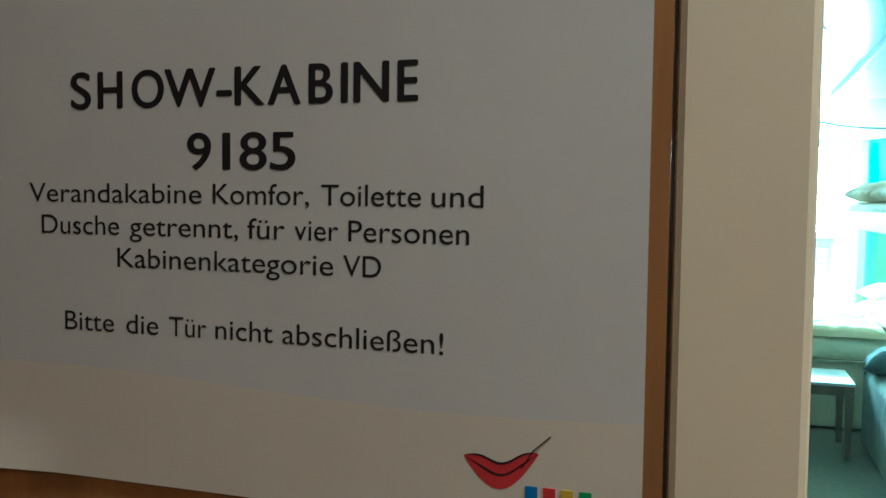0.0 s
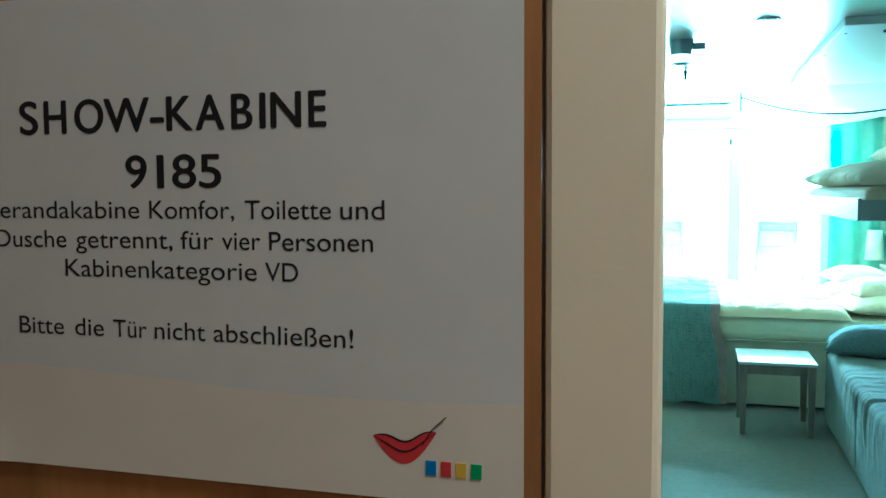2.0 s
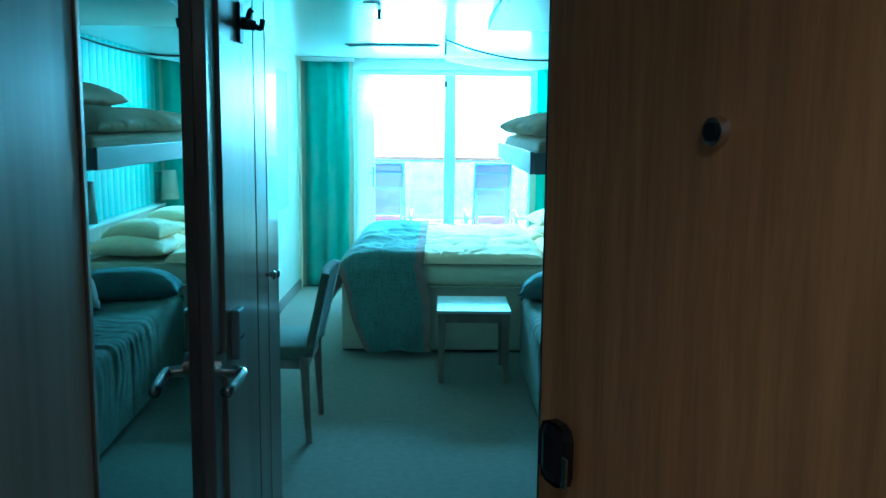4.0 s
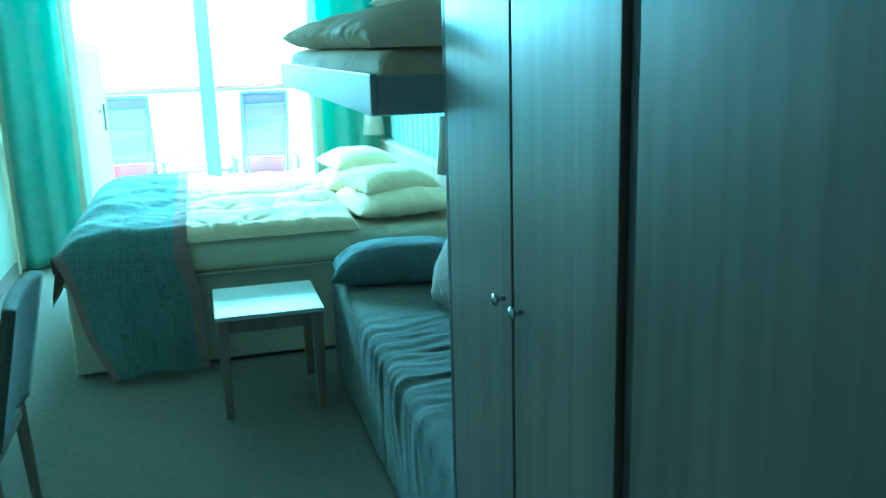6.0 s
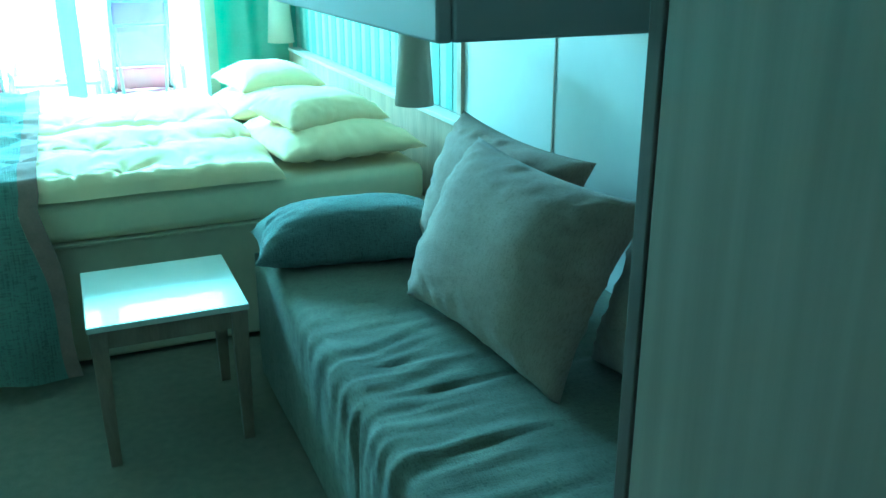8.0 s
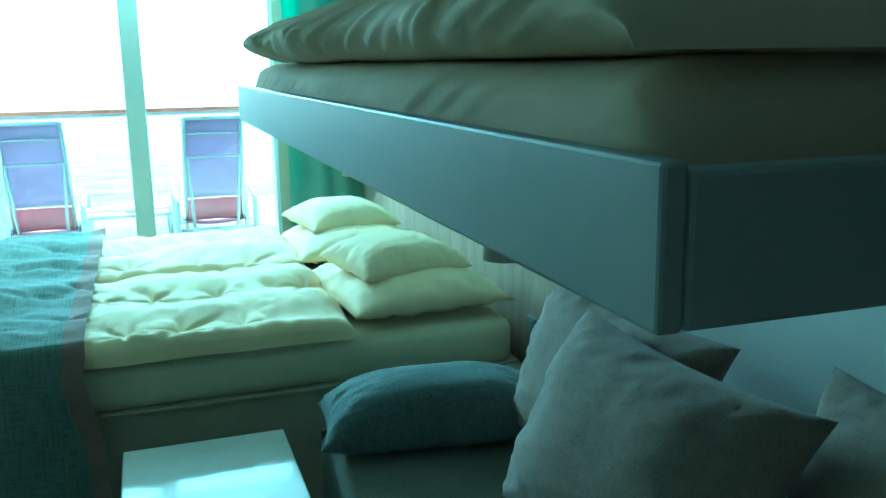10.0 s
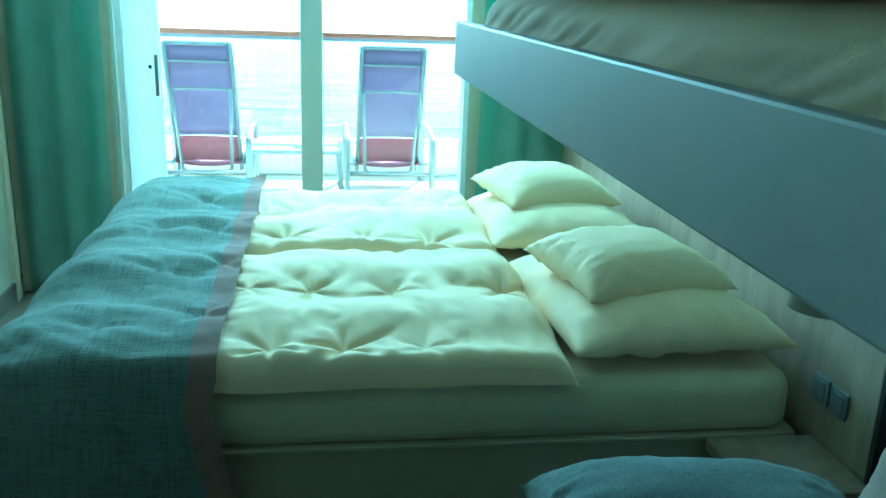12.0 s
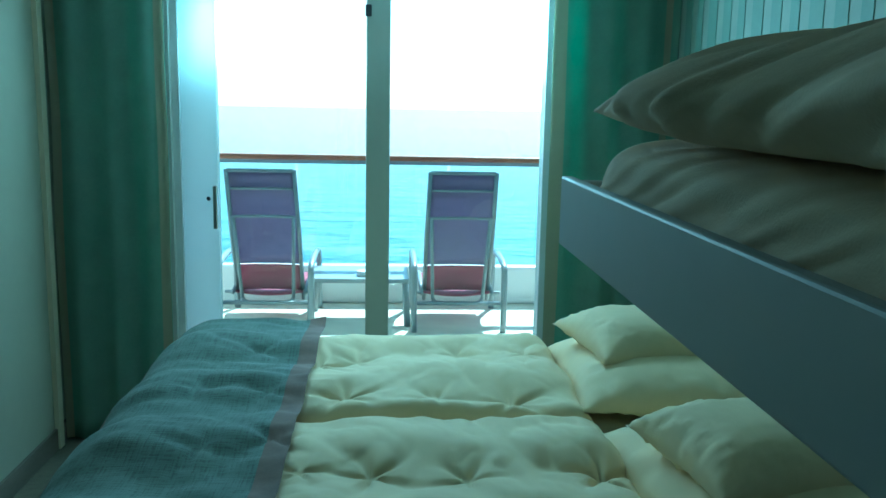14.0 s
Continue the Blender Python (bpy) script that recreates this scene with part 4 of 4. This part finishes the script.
# ---- ceiling things ----
sd = thing("smoke_detector", (-0.055, 3.74, ZC), "dark ceiling detector with a side bracket", "detector")
part("body", bar(bmesh.new(), (-0.055, 3.74, 2.035), (-0.055, 3.74, ZC - 0.001), 0.045, 0.055, 24), "alu", sd)
part("bracket", boxes((-0.005, 0.05, 3.72, 3.76, 2.055, 2.085), bevel=0.003), "alu", sd)
sp = thing("sprinkler", (-0.046, 4.75, ZC), "small metal ceiling sprinkler", "sprinkler")
part("stem", bar(bmesh.new(), (-0.046, 4.75, 2.05), (-0.046, 4.75, ZC - 0.001), 0.008, 0.012, 12), "metal_dark", sp)
part("deflector", bar(bmesh.new(), (-0.046, 4.75, 2.045), (-0.046, 4.75, 2.05), 0.022, 0.022, 16), "metal_dark", sp)
for x, y in ((0.28, 3.34), (-0.066, 4.5)):
    dl = thing("downlight", (x, y, ZC), "small round recessed ceiling downlight, unlit", "lamp", "ceiling downlights")
    bm = bmesh.new()
    bmesh.ops.create_cone(bm, cap_ends=True, segments=28, radius1=0.045, radius2=0.048, depth=0.006, matrix=pose(x, y, ZC - 0.004))
    part("rim", bm, "metal", dl)
    part("lens", bar(bmesh.new(), (x, y, ZC - 0.0095), (x, y, ZC - 0.0075), 0.03, n=20), "white", dl)
vent = thing("ceiling_vent", (-0.085, 6.75, ZC), "dark linear slot vent in the ceiling", "vent")
part("frame", boxes((-0.44, 0.27, 6.70, 6.81, ZC - 0.012, ZC - 0.001), bevel=0.002), "alu", vent)
for i in range(4):
    part("slat", boxes((-0.42, 0.25, 6.714 + i * 0.024, 6.724 + i * 0.024, ZC - 0.016, ZC - 0.0125)), "metal_dark", vent)
flap = thing("bunk_ceiling_panel", (1.1, 4.5, ZC), "flush grey-white ceiling panel above the upper bunk", "panel")
part("panel", boxes((0.56, XR - 0.01, 3.38, 5.42, ZC - 0.035, ZC - 0.001), bevel=0.004), "wall", flap)
for y in (3.55, 4.15, 4.75, 5.3):
    part("screw", bar(bmesh.new(), (0.59, y, ZC - 0.038), (0.59, y, ZC - 0.0355), 0.005, n=8), "metal_dark", flap)
part("handle", boxes((0.72, 0.86, 3.50, 3.515, ZC - 0.047, ZC - 0.036), bevel=0.003), "metal_dark", flap)

can = thing("bed_canopy", (0.9, 6.0, 2.0), "sheer white fabric canopy hung below the ceiling over the bed", "canopy")


def canopy(u, v):
    x = 0.315 + u * (XR - 0.03 - 0.315)
    y = 6.04 + v * 1.85
    sag = 0.13 * 4 * u * (1 - u) * (1 - 0.5 * v) + 0.02 * math.sin(v * 9) * math.sin(u * 3.1)
    return x, y, ZC - 0.03 - sag


part("cloth", sheet(canopy, 30, 30), "sheer", can, smooth=True)
part("hem", tube([Vector(canopy(i / 24, 0)) for i in range(25)], 0.006, 6), "metal_dark", can, "dark front edge cord", smooth=True)
part("post", boxes((0.303, 0.317, 6.02, 6.06, ZC - 0.13, ZC - 0.001), bevel=0.002), "alu", can)
part("post", boxes((XR - 0.03, XR - 0.016, 6.05, 6.08, ZC - 0.09, ZC - 0.001), bevel=0.002), "alu", can)

# ---- window, curtains ----
win = thing("window_1", ((WX0 + WX1) / 2, YW + 0.06, 0), "full-height balcony door and window with pale frames", "window", kind="structure")
part("window_frame", boxes((WX0, WX0 + 0.03, YW + 0.03, YW + 0.13, 0, WZ1), (WX1 - 0.045, WX1, YW + 0.03, YW + 0.13, 0, WZ1), (WX0 + 0.03, WX1 - 0.045, YW + 0.03, YW + 0.13, WZ1 - 0.05, WZ1), (WX0 + 0.03, WX1 - 0.045, YW + 0.03, YW + 0.13, 0, 0.05)), "frame_paint", win)
part("mullion", boxes((0.312, 0.417, YW + 0.02, YW + 0.12, 0.05, WZ1 - 0.05), bevel=0.006), "mullion", win, "grey-green mullion")
part("latch", boxes((0.308, 0.335, YW + 0.005, YW + 0.0195, 1.85, 1.90), bevel=0.004), "metal_dark", win)
stile = part("door_stile", boxes((WX0 + 0.031, -0.330, YW + 0.045, YW + 0.095, 0.05, WZ1 - 0.05), bevel=0.004), "frosted", win, "wide pale translucent panel of the balcony door")
part("handle", boxes((-0.352, -0.333, YW + 0.028, YW + 0.0445, 0.93, 1.12), bevel=0.004), "metal", stile)
part("lock_pin", bar(bmesh.new(), (-0.372, YW + 0.035, 1.065), (-0.372, YW + 0.0445, 1.06), 0.008, n=12), "black", stile)
for x0, x1 in ((-0.329, 0.311), (0.418, WX1 - 0.046)):
    p = part("pane", boxes((x0, x1, YW + 0.066, YW + 0.074, 0.051, WZ1 - 0.051)), "glass", win)
    p.visible_shadow = False


def curtain(x0, x1, y, label, edges, waves, seed):
    c = thing("curtain", ((x0 + x1) / 2, y, 0), label, "curtain", "curtains at the window")

    def f(u, v, d=0.0):
        x = x0 + u * (x1 - x0)
        return (x + 0.008 * N(v * 3, u * 5, seed), y + d + 0.019 * math.sin(u * waves * 2 * math.pi + seed) * (0.7 + 0.3 * v) + 0.01 * N(u * 8, v * 2, seed), 0.015 + v * (ZC - 0.055))
    part("cloth", sheet(f, 80, 24, 0.003), "curtain", c, smooth=True)
    for a, b in edges:
        part("edge_band", sheet(lambda u, v: f(a + u * (b - a), v, -0.004), 8, 24), "curtain_edge", c, "cream edge band", smooth=True)
    part("rail", boxes((x0 - 0.01, x1 + 0.01, y - 0.02, y + 0.02, ZC - 0.036, ZC - 0.001), bevel=0.003), "white", c)


curtain(-0.985, -0.515, 8.02, "dark green curtain with cream edge bands, drawn aside", [(0.0, 0.07), (0.92, 1.0)], 3.2, 0.6)
curtain(1.10, 1.63, 8.00, "dark green curtain with a cream edge band, drawn aside", [(0.0, 0.09), (0.90, 0.95)], 3.2, 2.2)

# ---- balcony ----
DECK = 0.16                     # a step above the cabin floor
structure("balcony_floor", boxes((-3.0, 4.0, 8.25, 10.15, -0.12, DECK)), "deck", "pale sunlit balcony deck", "floor")
structure("balcony_ceiling", boxes((-3.0, 4.0, 8.25, 10.2, 2.3, 2.4)), "bulwark", "white deck above the balcony", "ceiling")
structure("balcony_side_wall", boxes((-1.2, -1.15, 8.25, 9.9, DECK, 2.3), (1.85, 1.9, 8.25, 9.9, DECK, 2.3)), "bulwark", "white balcony partition", "wall")
structure("outer_wall", boxes((-3.0, -1.15, 8.15, 8.25, -0.02, 2.3), (1.8, 4.0, 8.15, 8.25, -0.02, 2.3)), "bulwark", "white ship side wall", "wall")
rail = thing("balcony_railing", (0.4, 10.05, 0), "balcony railing of tinted glass with a brown wooden handrail", "railing")
part("bulwark", boxes((-1.15, 1.85, 10.02, 10.12, DECK, 0.42), bevel=0.02), "bulwark", rail, "white painted bulwark")
for x0, x1 in ((-1.14, -0.20), (-0.18, 0.80), (0.82, 1.84)):
    p = part("pane", boxes((x0, x1, 10.06, 10.072, 0.422, 1.105)), "rail_glass", rail)
    p.visible_shadow = False
part("handrail", boxes((-1.15, 1.85, 10.02, 10.11, 1.115, 1.15), bevel=0.012), "rail_wood", rail, "brown wooden handrail")
part("lower_rail", boxes((-1.15, 1.85, 10.045, 10.085, 1.09, 1.1145)), "alu", rail)


def deck_chair(x):
    """A reclining sling chair that faces the sea: its back leans to the cabin."""
    c = thing("deck_chair", (x, 9.5, DECK), "reclining balcony chair, grey tube frame with purple sling", "chair", "balcony chairs")
    w = 0.19
    back = lambda t, dx: (x + dx, 9.52 - 0.37 * t, 0.36 + 0.75 * t)
    for s in (-1, 1):
        part("back_tube", tube([back(-0.08, s * (w + 0.006)), back(0.5, s * (w + 0.004)), back(1.0, s * (w - 0.004))], 0.013), "alu", c, smooth=True)
        part("arm", tube(arc([(x + s * 0.265, 9.28, DECK), (x + s * 0.265, 9.28, 0.46), (x + s * 0.265, 9.33, 0.555), (x + s * 0.265, 9.70, 0.57), (x + s * 0.265, 9.86, 0.50), (x + s * 0.265, 9.90, DECK)]), 0.019), "alu", c, smooth=True)
        part("seat_tube", tube([(x + s * 0.215, 9.44, 0.36), (x + s * 0.215, 9.90, 0.40)], 0.013), "alu", c, smooth=True)
        part("link", tube([(x + s * 0.215, 9.46, 0.36), (x + s * 0.262, 9.46, 0.36)], 0.010), "alu", c)
    part("top_tube", tube([back(1.0, -w + 0.008), back(1.0, w - 0.008)], 0.011), "alu", c, smooth=True)
    part("cross_tube", tube([back(0.86, -w), back(0.86, w)], 0.007), "alu", c, smooth=True)
    hoop = arc([back(0.64, -w + 0.02), back(0.645, 0), back(0.64, w - 0.02)])
    part("brace", tube([Vector(p) - Vector((0, 0.03, 0)) for p in hoop], 0.009), "alu", c, smooth=True)
    for s in (-1, 1):
        part("brace", tube([Vector(back(0.64, s * (w - 0.02))) - Vector((0, 0.03, 0)), (x + s * 0.15, 9.40, 0.335)], 0.011), "alu", c, smooth=True)
    part("brace", tube(arc([(x - 0.15, 9.40, 0.335), (x - 0.12, 9.395, 0.312), (x, 9.39, 0.305), (x + 0.12, 9.395, 0.312), (x + 0.15, 9.40, 0.335)]), 0.012), "alu", c, smooth=True)
    for name, v0, v1, cloth, words in (("back_sling", 0.235, 1.0, "sling", "purple-grey woven back"), ("lumbar_sling", 0.0, 0.225, "sling_red", "dark red woven lower back")):
        part(name, sheet(lambda u, v: (x + (2 * u - 1) * (w - 0.006), 9.52 - 0.37 * (v0 + v * (v1 - v0)) + 0.02 * math.sin(u * math.pi), 0.36 + 0.75 * (v0 + v * (v1 - v0))), 10, 12, 0.004), cloth, c, words, smooth=True)
    part("front_bar", tube([(x - 0.262, 9.30, 0.33), (x + 0.262, 9.30, 0.33)], 0.012), "alu", c, smooth=True)
    part("seat_sling", sheet(lambda u, v: (x + (2 * u - 1) * 0.205, 9.46 + 0.44 * v, 0.36 + 0.04 * v - 0.02 * math.sin(u * math.pi)), 10, 10, 0.004), "sling_red", c, "red woven seat", smooth=True)


deck_chair(-0.295)
deck_chair(0.833)
bt = thing("balcony_table", (0.25, 9.6, DECK), "small grey balcony table between the chairs", "table")
part("tabletop", boxes((-0.06, 0.54, 9.40, 9.82, 0.425, 0.455), bevel=0.008), "alu", bt)
for x in (-0.04, 0.52):
    for y in (9.42, 9.80):
        part("leg", tube([(x, y, 0.43), (x + (0.012 if x > 0 else -0.012), y, DECK)], 0.019), "alu", bt, smooth=True)
part("ashtray", bar(bmesh.new(), (0.27, 9.5, 0.4555), (0.27, 9.5, 0.485), 0.04, 0.045, 20), "white", bt)

# ---- sea ----
b = bmesh.new()
bmesh.ops.create_grid(b, x_segments=2, y_segments=2, size=4500)
bmesh.ops.translate(b, verts=b.verts, vec=(0, 0, -25))
structure("water", b, "sea", "turquoise open sea to the horizon", "sea")
